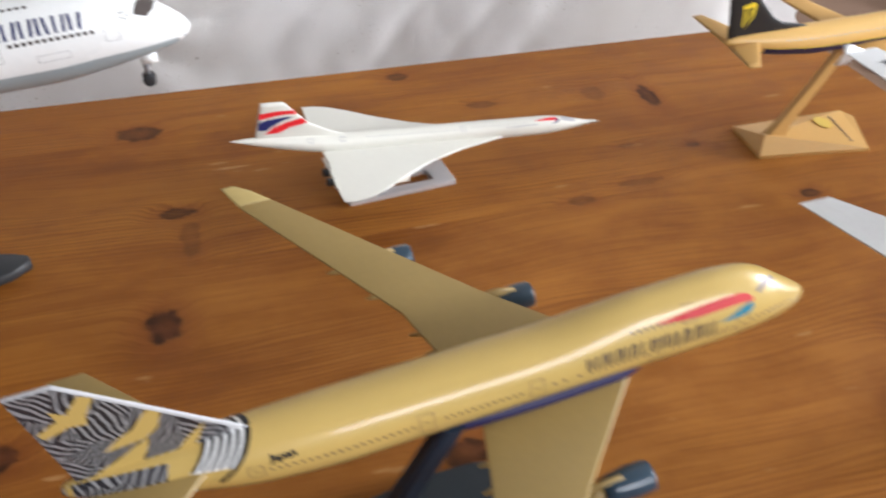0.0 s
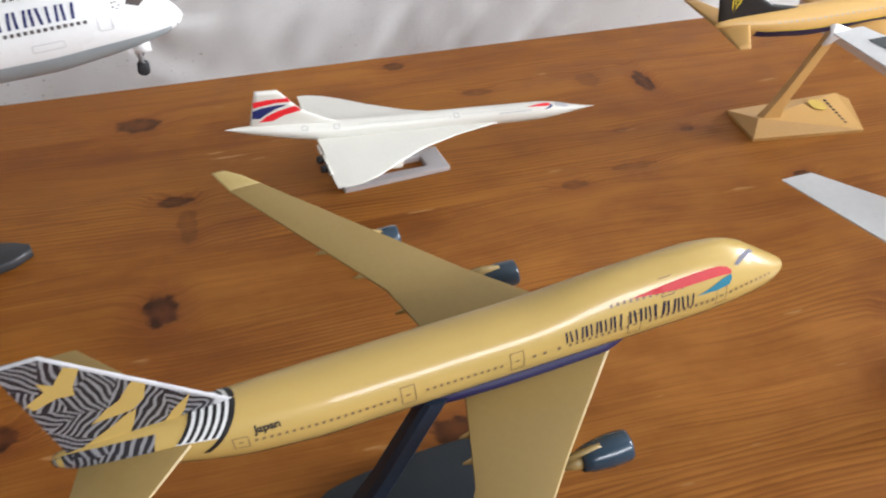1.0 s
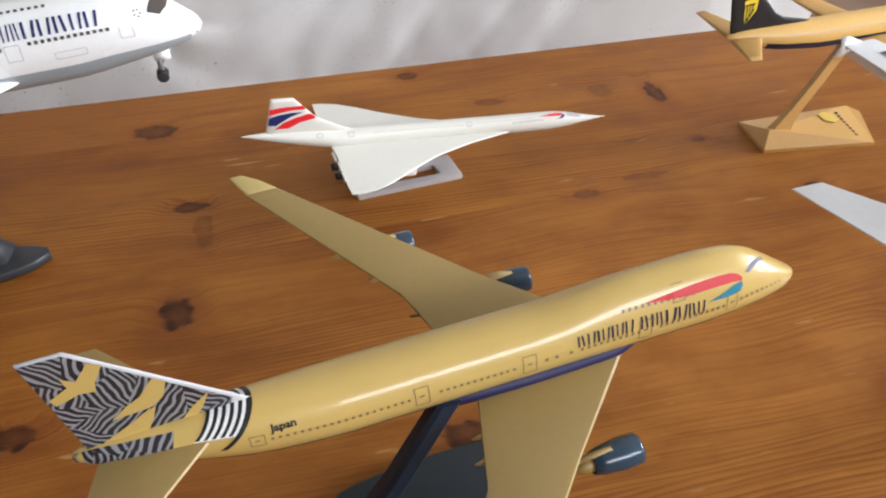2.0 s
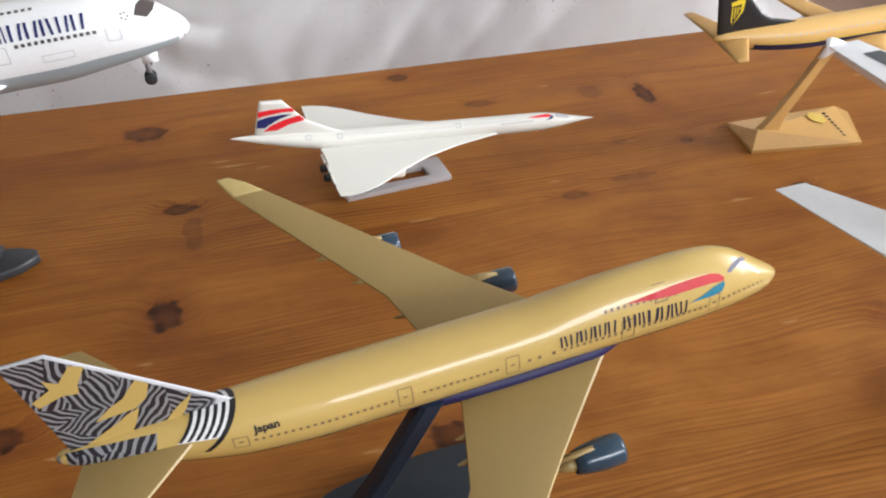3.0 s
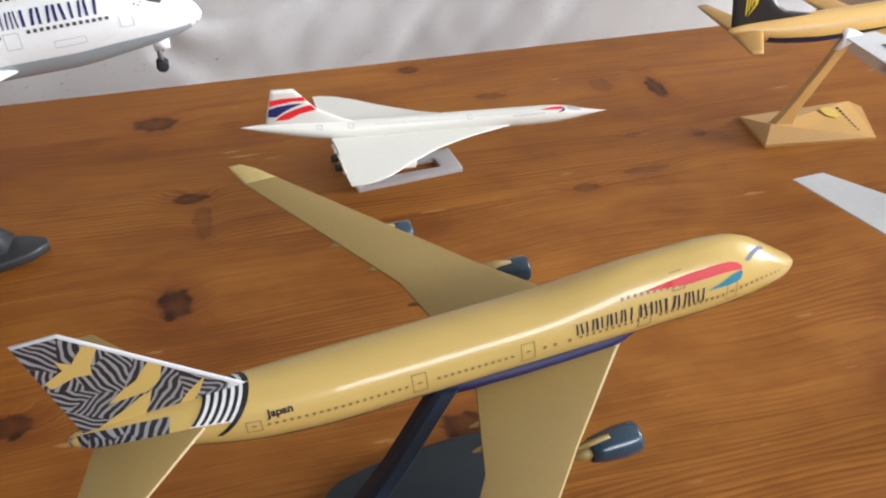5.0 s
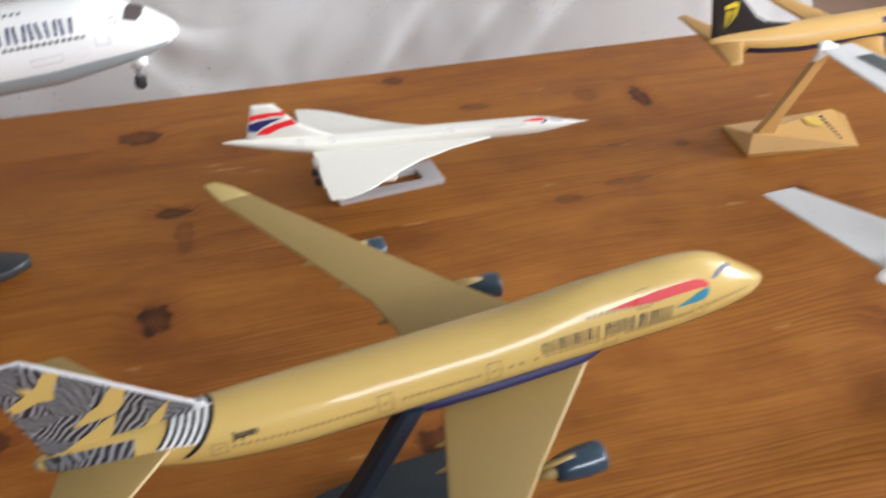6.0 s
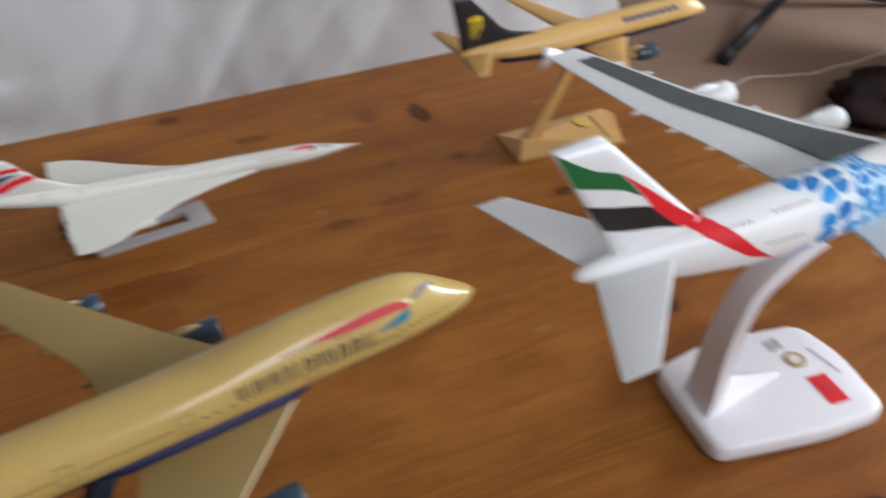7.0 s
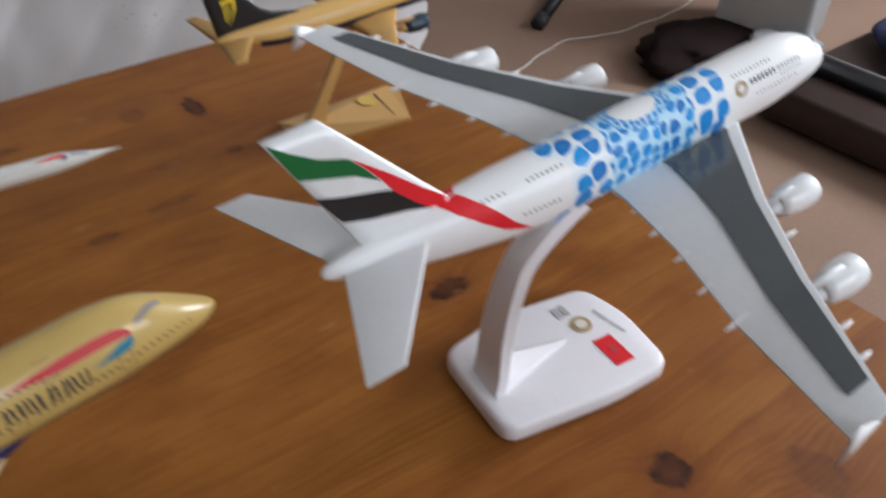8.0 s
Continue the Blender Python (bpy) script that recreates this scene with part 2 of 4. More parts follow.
def bubble_livery():
    """White fuselage paint with a printed belt of blue bubbles round a white oval on the crown."""
    n = Nodes("white_paint_with_blue_bubbles")
    u, v, _w = n.split(n.node("ShaderNodeTexCoord", "UV"))
    dx = n.math("DIVIDE", n.math("ADD", u, 32.2), 2.9)
    dy = n.math("DIVIDE", n.math("SUBTRACT", v, 5.97), 1.9)
    oval = n.math("SQRT", n.math("ADD", n.math("MULTIPLY", dx, dx), n.math("MULTIPLY", dy, dy)))
    off = n.math("ABSOLUTE", n.math("ADD", u, 31.8))
    wobble = n.math("MULTIPLY", n.math("SUBTRACT", n.noise(n.xyz(u, v, 0.0), 0.5, 2), 0.5), 2.0)
    ends = n.math("GREATER_THAN", n.math("ADD", off, wobble), 6.0)
    near = n.math("LESS_THAN", oval, 1.5)
    p = n.xyz(u, v, 0.0)
    blue = []
    for scale, gap in ((0.40, (0.80, 0.87, 0.91, 1)), (0.62, (0.50, 0.76, 0.93, 1)), (1.35, (0.50, 0.74, 0.90, 1))):
        f = n.voronoi(p, scale, "F1", 0.62)
        e = n.voronoi(p, scale, "DISTANCE_TO_EDGE", 0.62)
        c = n.split(f["Color"])
        tone = n.mix(c[0], (0.0, 0.15, 0.52, 1), (0.004, 0.30, 0.76, 1))
        tone = n.mix(n.ramp(f["Distance"], 0.05, 0.30, 0.15, 0.0), tone, (0.10, 0.40, 0.80, 1))
        round_edge = n.math("SUBTRACT", e["Distance"], n.math("MULTIPLY", n.math("MAXIMUM", n.math("SUBTRACT", f["Distance"], 0.33), 0.0), 1.2))
        blue.append(n.mix(n.ramp(round_edge, 0.018, 0.055), gap, tone))
        if scale == 0.40:
            cx = n.split(f["Position"])[0]
            belt = n.math("MULTIPLY", n.math("GREATER_THAN", cx, -44.5), n.math("LESS_THAN", cx, -20.8))
    art = n.mix(near, n.mix(ends, blue[1], blue[0]), blue[2])
    mask = n.math("MULTIPLY", n.math("MAXIMUM", belt, n.math("SUBTRACT", 1.0, ends)), n.ramp(oval, 0.98, 1.03))
    col = n.mix(mask, (0.9, 0.905, 0.9, 1), art)
    n.put(n.b.inputs["Base Color"], col)
    n.put(n.b.inputs["Roughness"], 0.36)
    n.put(n.b.inputs["Coat Weight"], 0.12)
    return n.m


BUBBLES = bubble_livery()


def clear_plastic(name, tint, rough=0.12):
    n = Nodes(name)
    n.put(n.b.inputs["Base Color"], tint)
    n.put(n.b.inputs["Roughness"], rough)
    n.put(n.b.inputs["Transmission Weight"], 0.55)
    n.put(n.b.inputs["IOR"], 1.45)
    return n.m


def specked_cloth():
    n = Nodes("worn_white_cotton")
    px, py, pz = n.split(n.node("ShaderNodeNewGeometry", "Position"))
    p = n.xyz(px, pz, 0.0)
    weave = n.math("ADD", n.noise(n.xyz(n.math("MULTIPLY", px, 900.0), n.math("MULTIPLY", pz, 90.0), 0.0), 1.0, 2), n.noise(n.xyz(n.math("MULTIPLY", px, 90.0), n.math("MULTIPLY", pz, 900.0), 4.0), 1.0, 2))
    stain = n.noise(p, 3.0, 4)
    fleck = n.ramp(n.noise(n.xyz(px, n.math("MULTIPLY", pz, 1.6), 0.0), 150.0, 3), 0.64, 0.72, 0.0, 0.6)
    patch = n.ramp(n.noise(p, 7.0, 2), 0.5, 0.62)
    col = n.mix(n.ramp(stain, 0.35, 0.7), (0.93, 0.925, 0.93, 1), (0.88, 0.865, 0.845, 1))
    col = n.mix(n.math("MULTIPLY", fleck, patch), col, (0.30, 0.24, 0.20, 1))
    n.put(n.b.inputs["Base Color"], col)
    n.put(n.b.inputs["Roughness"], 0.92)
    n.put(n.b.inputs["Specular IOR Level"], 0.1)
    n.bump(weave, 0.5, 0.0006)
    return n.m


SHEET = specked_cloth()
CLEAR = clear_plastic("clear_acrylic", (0.93, 0.91, 0.92, 1), 0.35)
CRATE = clear_plastic("cloudy_grey_plastic", (0.55, 0.57, 0.58, 1), 0.35)
FADED_RED = material("faded_red_print", (0.56, 0.05, 0.055), 0.5, vary=0.08, spec=0.25)
PALE_INK = material("pale_grey_print", (0.52, 0.52, 0.54), 0.4, vary=0.05)
GREY_PRINT = material("matt_grey_print", (0.22, 0.22, 0.26), 0.7, vary=0.08, spec=0.1)
FIN_WHITE = material("off_white_fin_paint", (0.50, 0.50, 0.51), 0.4, vary=0.05)
TEAL = material("teal_print", (0.03, 0.20, 0.29), 0.35, vary=0.05)
FINE_INK = material("fine_brown_print", (0.20, 0.13, 0.07), 0.4, vary=0.1)
STAND_TEAL = material("dark_teal_plastic", (0.006, 0.013, 0.018), 0.5, vary=0.12)
STAND_BLUE = material("dark_blue_plastic", (0.010, 0.022, 0.042), 0.5, vary=0.12)
MATTE_BROWN = material("dark_brown_cloth", (0.016, 0.009, 0.008), 0.9, vary=0.25, grain=80, bump=0.6, spec=0.1)
WINDOW_INK = material("grey_window_print", (0.07, 0.055, 0.05), 0.4, vary=0.1)
FAINT_INK = material("faint_grey_print", (0.42, 0.42, 0.43), 0.4, vary=0.05)
DEEP_BLUE = material("deep_blue_print", (0.012, 0.02, 0.12), 0.4, vary=0.05)
YELLOW = material("yellow_print", (0.80, 0.60, 0.03), 0.4, vary=0.05)
FADED_YELLOW = material("faded_yellow_print", (0.66, 0.46, 0.09), 0.5, vary=0.1)
GOLD = material("gold_print", (0.42, 0.30, 0.16), 0.4, vary=0.1)
STAND_WHITE = material("white_plastic", (0.86, 0.84, 0.86), 0.32, vary=0.03)
STRUT_METAL = material("dull_metal", (0.30, 0.30, 0.31), 0.45, metal=0.6, vary=0.1)
TYRE = material("black_rubber", (0.02, 0.02, 0.022), 0.7, vary=0.1)
NAVY_CLOTH = material("navy_cloth", (0.012, 0.014, 0.06), 0.9, vary=0.15, grain=300, bump=0.5)
CABLE_WHITE = material("white_cable_plastic", (0.7, 0.66, 0.6), 0.4)


# ---- building tools ----
def part(name, bm, mat, parent, label=""):
    me = bpy.data.meshes.new(name)
    bmesh.ops.recalc_face_normals(bm, faces=bm.faces)
    bm.to_mesh(me)
    bm.free()
    me.materials.append(mat)
    me.shade_smooth()
    ob = new(name, me)
    ob.parent = parent
    if label:
        ob["label"] = label
    return ob


def thing(name, m, label, category, group=""):
    e = new(name)
    e.empty_display_size = 0.02
    e.matrix_world = m
    return tagged(e, label, category, group)


def sharp(ob, degrees=35):
    me = ob.data
    bm = bmesh.new()
    bm.from_mesh(me)
    for e in bm.edges:
        e.smooth = e.calc_face_angle(0) < radians(degrees)
    bm.to_mesh(me)
    bm.free()
    return ob


def box(x0, x1, y0, y1, z0, z1, bevel=0.0, seg=2, bm=None):
    bm = bm or bmesh.new()
    r = bmesh.ops.create_cube(bm, size=1, matrix=Matrix.LocRotScale(((x0 + x1) / 2, (y0 + y1) / 2, (z0 + z1) / 2), None, (x1 - x0, y1 - y0, z1 - z0)))
    if bevel:
        edges = list({e for v in r["verts"] for e in v.link_edges})
        bmesh.ops.bevel(bm, geom=edges, offset=bevel, segments=seg, affect="EDGES", profile=0.5)
    return bm


def hermite(xs, ys, x):
    """Smooth curve through the stations (xs rising)."""
    xs, ys, x = np.asarray(xs, float), np.asarray(ys, float), np.asarray(x, float)
    d = np.diff(ys) / np.diff(xs)
    m = np.empty_like(ys)
    m[0], m[-1] = d[0], d[-1]
    for i in range(1, len(ys) - 1):
        m[i] = 0 if d[i - 1] * d[i] <= 0 else 2 * d[i - 1] * d[i] / (d[i - 1] + d[i])
    i = np.clip(np.searchsorted(xs, x) - 1, 0, len(xs) - 2)
    h = xs[i + 1] - xs[i]
    t = np.clip((x - xs[i]) / h, 0, 1)
    return ((2 * t**3 - 3 * t**2 + 1) * ys[i] + (t**3 - 2 * t**2 + t) * h * m[i] + (3 * t**2 - 2 * t**3) * ys[i + 1] + (t**3 - t**2) * h * m[i + 1])


class Hull:
    """A fuselage from stations (x, centre z, half width, up, down), nose at 0, x negative aft, in full-size metres."""

    def __init__(self, stations, scale, pinch=0.0):
        st = np.array(sorted(stations))
        self.st, self.s, self.pinch = st, scale, pinch

    def at(self, x):
        return [float(hermite(self.st[:, 0], self.st[:, k], x)) for k in range(1, 5)]

    def pt(self, x, th, lift=0.0):
        """th in degrees: 0 is starboard, 90 the top, 180 port."""
        zc, w, hu, hd = self.at(x)
        c, s = math.cos(radians(th)), math.sin(radians(th))
        k = 1 - self.pinch * max(0, s) ** 2 * max(0.0, (hu - w) / max(w, 0.01)) * 2
        h = hu if s > 0 else hd
        n = Vector((0, -c / max(w, 0.01), s / max(h, 0.01))).normalized() * lift
        return (Vector((x, -w * c * k, zc + h * s)) + n) * self.s

    def mesh(self, n=48, rings=90, x0=None, x1=None, th0=0.0, th1=360.0, lift=0.0):
        a, b = self.st[0, 0] if x0 is None else x0, self.st[-1, 0] if x1 is None else x1
        full = th1 - th0 >= 360
        t = np.linspace(0, math.pi, rings)
        xs = a + (b - a) * (1 - np.cos(t)) / 2 if x0 is None else np.linspace(a, b, rings)
        bm = bmesh.new()
        uv = bm.loops.layers.uv.new("arc")
        cols = n if full else n + 1
        g = [[bm.verts.new(self.pt(x, th0 + (th1 - th0) * j / n, lift)) for j in range(cols)] for x in xs]
        for i in range(len(xs) - 1):
            for j in range(n):
                f = bm.faces.new((g[i][j], g[i + 1][j], g[i + 1][(j + 1) % cols], g[i][(j + 1) % cols]))
                for lp, (ii, jj) in zip(f.loops, ((i, j), (i + 1, j), (i + 1, j + 1), (i, j + 1))):
                    lp[uv].uv = (xs[ii], radians(th0 + (th1 - th0) * jj / n) * 3.8)
        if full:
            bm.faces.new(g[0])
            bm.faces.new(list(reversed(g[-1])))
        return bm


FOIL = [(1.0, 0.0), (0.8, 0.22), (0.55, 0.44), (0.3, 0.5), (0.12, 0.38), (0.03, 0.2), (0.0, 0.0), (0.03, -0.16), (0.12, -0.28), (0.3, -0.34), (0.55, -0.28), (0.8, -0.13)]
FLAT = [(1.0, 0.0), (0.995, 0.22), (0.9, 0.40), (0.5, 0.5), (0.12, 0.5), (0.02, 0.36), (0.0, 0.0), (0.02, -0.36), (0.12, -0.5), (0.5, -0.5), (0.9, -0.40), (0.995, -0.22)]
SLAB = [(1.0, 0.06), (0.97, 0.36), (0.85, 0.48), (0.5, 0.5), (0.2, 0.5), (0.06, 0.42), (0.015, 0.25), (0.0, 0.0), (0.015, -0.25), (0.06, -0.42), (0.2, -0.5), (0.5, -0.5), (0.85, -0.48), (0.97, -0.36), (1.0, -0.06)]


def foil_z(c):
    up = sorted(p for p in FLAT if p[1] >= 0)
    return float(np.interp(c, [p[0] for p in up], [p[1] for p in up]))


def wing(sections, scale, side=1, upright=False, steps=5, profile=FOIL):
    """Sections (span, leading edge x, chord, height, thickness): a lofted wing, or an upright fin."""
    sec = []
    for a, b in zip(sections, sections[1:]):
        sec += [tuple(p + (q - p) * k / steps for p, q in zip(a, b)) for k in range(steps)]
    sec.append(sections[-1])
    bm = bmesh.new()
    rings = []
    for y, xl, ch, z, t in sec:
        ring = []
        for c, h in (SLAB if upright else profile):
            x, d = xl - c * ch, h * t
            ring.append(bm.verts.new((Vector((x, d, y)) if upright else Vector((x, side * y, z + d))) * scale))
        rings.append(ring)
    n = len(rings[0])
    for a, b in zip(rings, rings[1:]):
        for j in range(n):
            bm.faces.new((a[j], a[(j + 1) % n], b[(j + 1) % n], b[j]))
    bm.faces.new(rings[0])
    bm.faces.new(list(reversed(rings[-1])))
    return bm


def wing_strip(sections, scale, side, fracs, span, lift=0.06, steps=16):
    """A painted panel on a wing's upper side between two chord fractions, from span[0] to span[1]."""
    ys = [s[0] for s in sections]
    bm = bmesh.new()
    rows = []
    for k in range(steps + 1):
        y = span[0] + (span[1] - span[0]) * k / steps
        xl, ch, z, t = [float(np.interp(y, ys, [s[j] for s in sections])) for j in range(1, 5)]
        row = []
        for q in range(7):
            f0, f1 = fracs(y)
            c = f0 + (f1 - f0) * q / 6
            row.append(bm.verts.new(Vector((xl - c * ch, side * y, z + foil_z(c) * t + lift)) * scale))
        rows.append(row)
    for a, b in zip(rows, rows[1:]):
        for j in range(6):
            bm.faces.new((a[j], a[j + 1], b[j + 1], b[j]))
    return bm


def lathe(profile, scale, centre, n=24):
    """Turned about the x axis: profile of (x, radius)."""
    bm = bmesh.new()
    rings = [[bm.verts.new((Vector((x, r * math.cos(2 * math.pi * j / n), r * math.sin(2 * math.pi * j / n))) + Vector(centre)) * scale) for j in range(n)] for x, r in profile]
    for a, b in zip(rings, rings[1:]):
        for j in range(n):
            bm.faces.new((a[j], a[(j + 1) % n], b[(j + 1) % n], b[j]))
    bm.faces.new(rings[0])
    bm.faces.new(list(reversed(rings[-1])))
    return bm


def prism(outline, axis, lo, hi, bevel=0.0):
    """An outline of (a, b) pulled from lo to hi along the axis 'x', 'y' or 'z'."""
    def place(a, b, c):
        return {"x": (c, a, b), "y": (a, c, b), "z": (a, b, c)}[axis]
    bm = bmesh.new()
    low = [bm.verts.new(place(a, b, lo)) for a, b in outline]
    top = [bm.verts.new(place(a, b, hi)) for a, b in outline]
    bm.faces.new(low)
    bm.faces.new(list(reversed(top)))
    for i in range(len(low)):
        j = (i + 1) % len(low)
        bm.faces.new((low[i], low[j], top[j], top[i]))
    if bevel:
        bmesh.ops.recalc_face_normals(bm, faces=bm.faces)
        bmesh.ops.bevel(bm, geom=[e for e in bm.edges if len(outline) < 8 or abs((e.verts[0].co - e.verts[1].co)["xyz".index(axis)]) < 1e-7], offset=bevel, segments=2, affect="EDGES", profile=0.5)
    return bm


def rounded(outline, r, steps=5):
    """The outline with its corners rounded."""
    out = []
    pts = [Vector(p) for p in outline]
    for i, p in enumerate(pts):
        a, c = pts[i - 1], pts[(i + 1) % len(pts)]
        u = p + (a - p).normalized() * min(r, (a - p).length * .48)
        v = p + (c - p).normalized() * min(r, (c - p).length * .48)
        for k in range(steps + 1):
            f = k / steps
            q = u * (1 - f) ** 2 + p * 2 * f * (1 - f) + v * f * f
            out.append((q.x, q.y))
    return out


def sweep(points, radius, n=10, bm=None):
    """A round bar along points; radius a number or one for each point."""
    bm = bm or bmesh.new()
    pts = [Vector(p) for p in points]
    rings = []
    for i, p in enumerate(pts):
        d = (pts[min(i + 1, len(pts) - 1)] - pts[max(i - 1, 0)]).normalized()
        u = d.orthogonal().normalized() if i == 0 else (u - d * u.dot(d)).normalized()
        v = d.cross(u)
        r = radius[i] if isinstance(radius, (list, tuple)) else radius
        rings.append([bm.verts.new(p + (u * math.cos(2 * math.pi * j / n) + v * math.sin(2 * math.pi * j / n)) * r) for j in range(n)])
    for a, b in zip(rings, rings[1:]):
        for j in range(n):
            bm.faces.new((a[j], a[(j + 1) % n], b[(j + 1) % n], b[j]))
    bm.faces.new(rings[0])
    bm.faces.new(list(reversed(rings[-1])))
    return bm


def cut_grid(bm, dx, dy):
    """Cut flat artwork into pieces no larger than dx by dy."""
    xs, ys = [v.co.x for v in bm.verts], [v.co.y for v in bm.verts]
    for axis, lo, hi, step in ((0, min(xs), max(xs), dx), (1, min(ys), max(ys), dy)):
        k = math.ceil(lo / step)
        while k * step < hi:
            co = Vector((k * step, 0, 0)) if axis == 0 else Vector((0, k * step, 0))
            no = Vector((1, 0, 0)) if axis == 0 else Vector((0, 1, 0))
            bmesh.ops.bisect_plane(bm, geom=bm.verts[:] + bm.edges[:] + bm.faces[:], plane_co=co, plane_no=no)
            k += 1
    return bm


def flat_shape(outline, bm=None):
    bm = bm or bmesh.new()
    bm.faces.new([bm.verts.new((a, b, 0)) for a, b in outline])
    return bm


def skin(hull, outlines, lift=0.03, mirror=False, step=6.0):
    """Printed shapes on a fuselage: outlines of (x, angle)."""
    bm = bmesh.new()
    for o in outlines:
        flat_shape(o, bm)
    bmesh.ops.triangulate(bm, faces=bm.faces[:])
    cut_grid(bm, 1.0, step)
    for v in bm.verts:
        v.co = hull.pt(v.co.x, 180 - v.co.y if mirror else v.co.y, lift)
    return bm


def on_fin(outlines, scale, depth, mirror=False):
    """Printed shapes on an upright fin: outlines of (x, z); depth(z) is the half thickness."""
    bm = bmesh.new()
    for o in outlines:
        bm.faces.new([bm.verts.new(Vector((x, (1 if mirror else -1) * depth(z), z)) * scale) for x, z in o])
    bmesh.ops.triangulate(bm, faces=bm.faces[:])
    return bm


def rect(x, th, w, h):
    return [(x - w / 2, th - h / 2), (x + w / 2, th - h / 2), (x + w / 2, th + h / 2), (x - w / 2, th + h / 2)]


def frame_of(x, th, w, h, tx, ty):
    """A thin rectangular outline, as four bars."""
    return [rect(x, th + h / 2, w, ty), rect(x, th - h / 2, w, ty), rect(x - w / 2, th, tx, h), rect(x + w / 2, th, tx, h)]


def row_of(x0, x1, pitch, angle, w, h):
    k = max(1, int(round(abs(x1 - x0) / pitch)))
    return [rect(x0 + (x1 - x0) * i / k, angle(x0 + (x1 - x0) * i / k), w, h) for i in range(k + 1)]


def lettering(body, length, height):
    """Built-in font as a flat mesh from (0, 0) to (length, height)."""
    curve = bpy.data.curves.new("lettering", "FONT")
    curve.body, curve.offset, curve.resolution_u = body, 0.035, 3
    ob = bpy.data.objects.new("lettering", curve)
    me = bpy.data.meshes.new_from_object(ob)
    bm = bmesh.new()
    bm.from_mesh(me)
    bpy.data.objects.remove(ob)
    bpy.data.curves.remove(curve)
    bpy.data.meshes.remove(me)
    xs, ys = [v.co.x for v in bm.verts], [v.co.y for v in bm.verts]
    for v in bm.verts:
        v.co = ((v.co.x - min(xs)) / (max(xs) - min(xs)) * length, (v.co.y - min(ys)) / (max(ys) - min(ys)) * height, 0)
    return bm


def prints(name, hull, outlines, mat, parent, lift=0.035, label=""):
    """Printed pieces that can be told apart, each a part of its own."""
    for o in outlines:
        part(name, skin(hull, o if isinstance(o[0], list) else [o], lift), mat, parent, label)


def letter_bars(x, widths, gap, space, low, high, lean=0.0):
    """A wordmark as plain upright bars, two to a broad letter; low and high are angles along x."""
    out = []
    for w in widths:
        if not w:
            x += space
            continue
        strokes = ((x, x + w * .22, 0.0), (x + w * .60, x + w * .82, w * (.16 if len(out) % 3 else -.16))) if w > .5 else ((x, x + w * .6, 0.0),)
        for x0, x1, tilt in strokes:
            out.append([(x0, low(x0)), (x1, low(x1)), (x1 + lean + tilt, high(x1)), (x0 + lean + tilt, high(x0))])
        x += w + gap
    return out


# ---- the room ----
def structure(name, bm, mat, label):
    ob = part(name, bm, mat, None)
    ob.data.shade_flat()
    return tagged(ob, label, kind="structure")


structure("floor", box(-2.6, 3.6, -0.85, 3.4, -0.05, 0.0), CARPET, "brown short-pile carpet floor")
structure("ceiling", box(-2.7, 3.7, -1.0, 3.5, 2.4, 2.5), CEILING, "plain white painted ceiling")
structure("wall_west", box(-2.7, -2.6, -1.0, 3.5, -0.05, 2.4), PLASTER, "plain cream painted wall")
structure("wall_north", box(-2.6, 3.6, 3.4, 3.5, -0.05, 2.4), PLASTER, "plain cream painted wall")


def wall_with_window(name, along, at0, at1, lo, hi, w0, w1, z0, z1):
    bm = bmesh.new()
    for a0, a1, b0, b1 in ((lo, w0, -0.05, 2.4), (w1, hi, -0.05, 2.4), (w0, w1, -0.05, z0), (w0, w1, z1, 2.4)):
        if along == "x":
            box(a0, a1, at0, at1, b0, b1, bm=bm)
        else:
            box(at0, at1, a0, a1, b0, b1, bm=bm)
    return structure(name, bm, PLASTER, "plain cream painted wall with a window opening")


wall_with_window("wall_south", "x", -1.0, -0.85, -2.6, 3.6, 0.03, 1.13, 1.20, 1.50)
wall_with_window("wall_east", "y", 3.6, 3.7, -1.0, 3.5, -0.80, 0.60, 1.0, 2.2)


# ---- table ----
TOP = 0.75
table = thing("pine_table", pose(0, 0, 0), "varnished knotty pine table with plank top", "table")
SEAMS = [-0.15, -0.045, 0.068, 0.165, 0.262, 0.377, 0.5165, 0.5807]
for a, b in zip(SEAMS, SEAMS[1:]):
    sharp(part("plank", box(-0.72, 0.515, a + 0.00006, b - 0.00006, TOP - 0.026, TOP), WOOD, table))
for x in (-0.66, 0.42):
    for y in (-0.10, 0.47):
        sharp(part("leg", box(x, x + 0.06, y, y + 0.06, 0, TOP - 0.026, 0.004), WOOD, table))
for y in (-0.085, 0.495):
    sharp(part("apron", box(-0.60, 0.42, y, y + 0.02, TOP - 0.12, TOP - 0.026, 0.002), WOOD, table))
for x in (-0.645, 0.435):
    sharp(part("apron", box(x, x + 0.02, -0.04, 0.47, TOP - 0.12, TOP - 0.026, 0.002), WOOD, table))


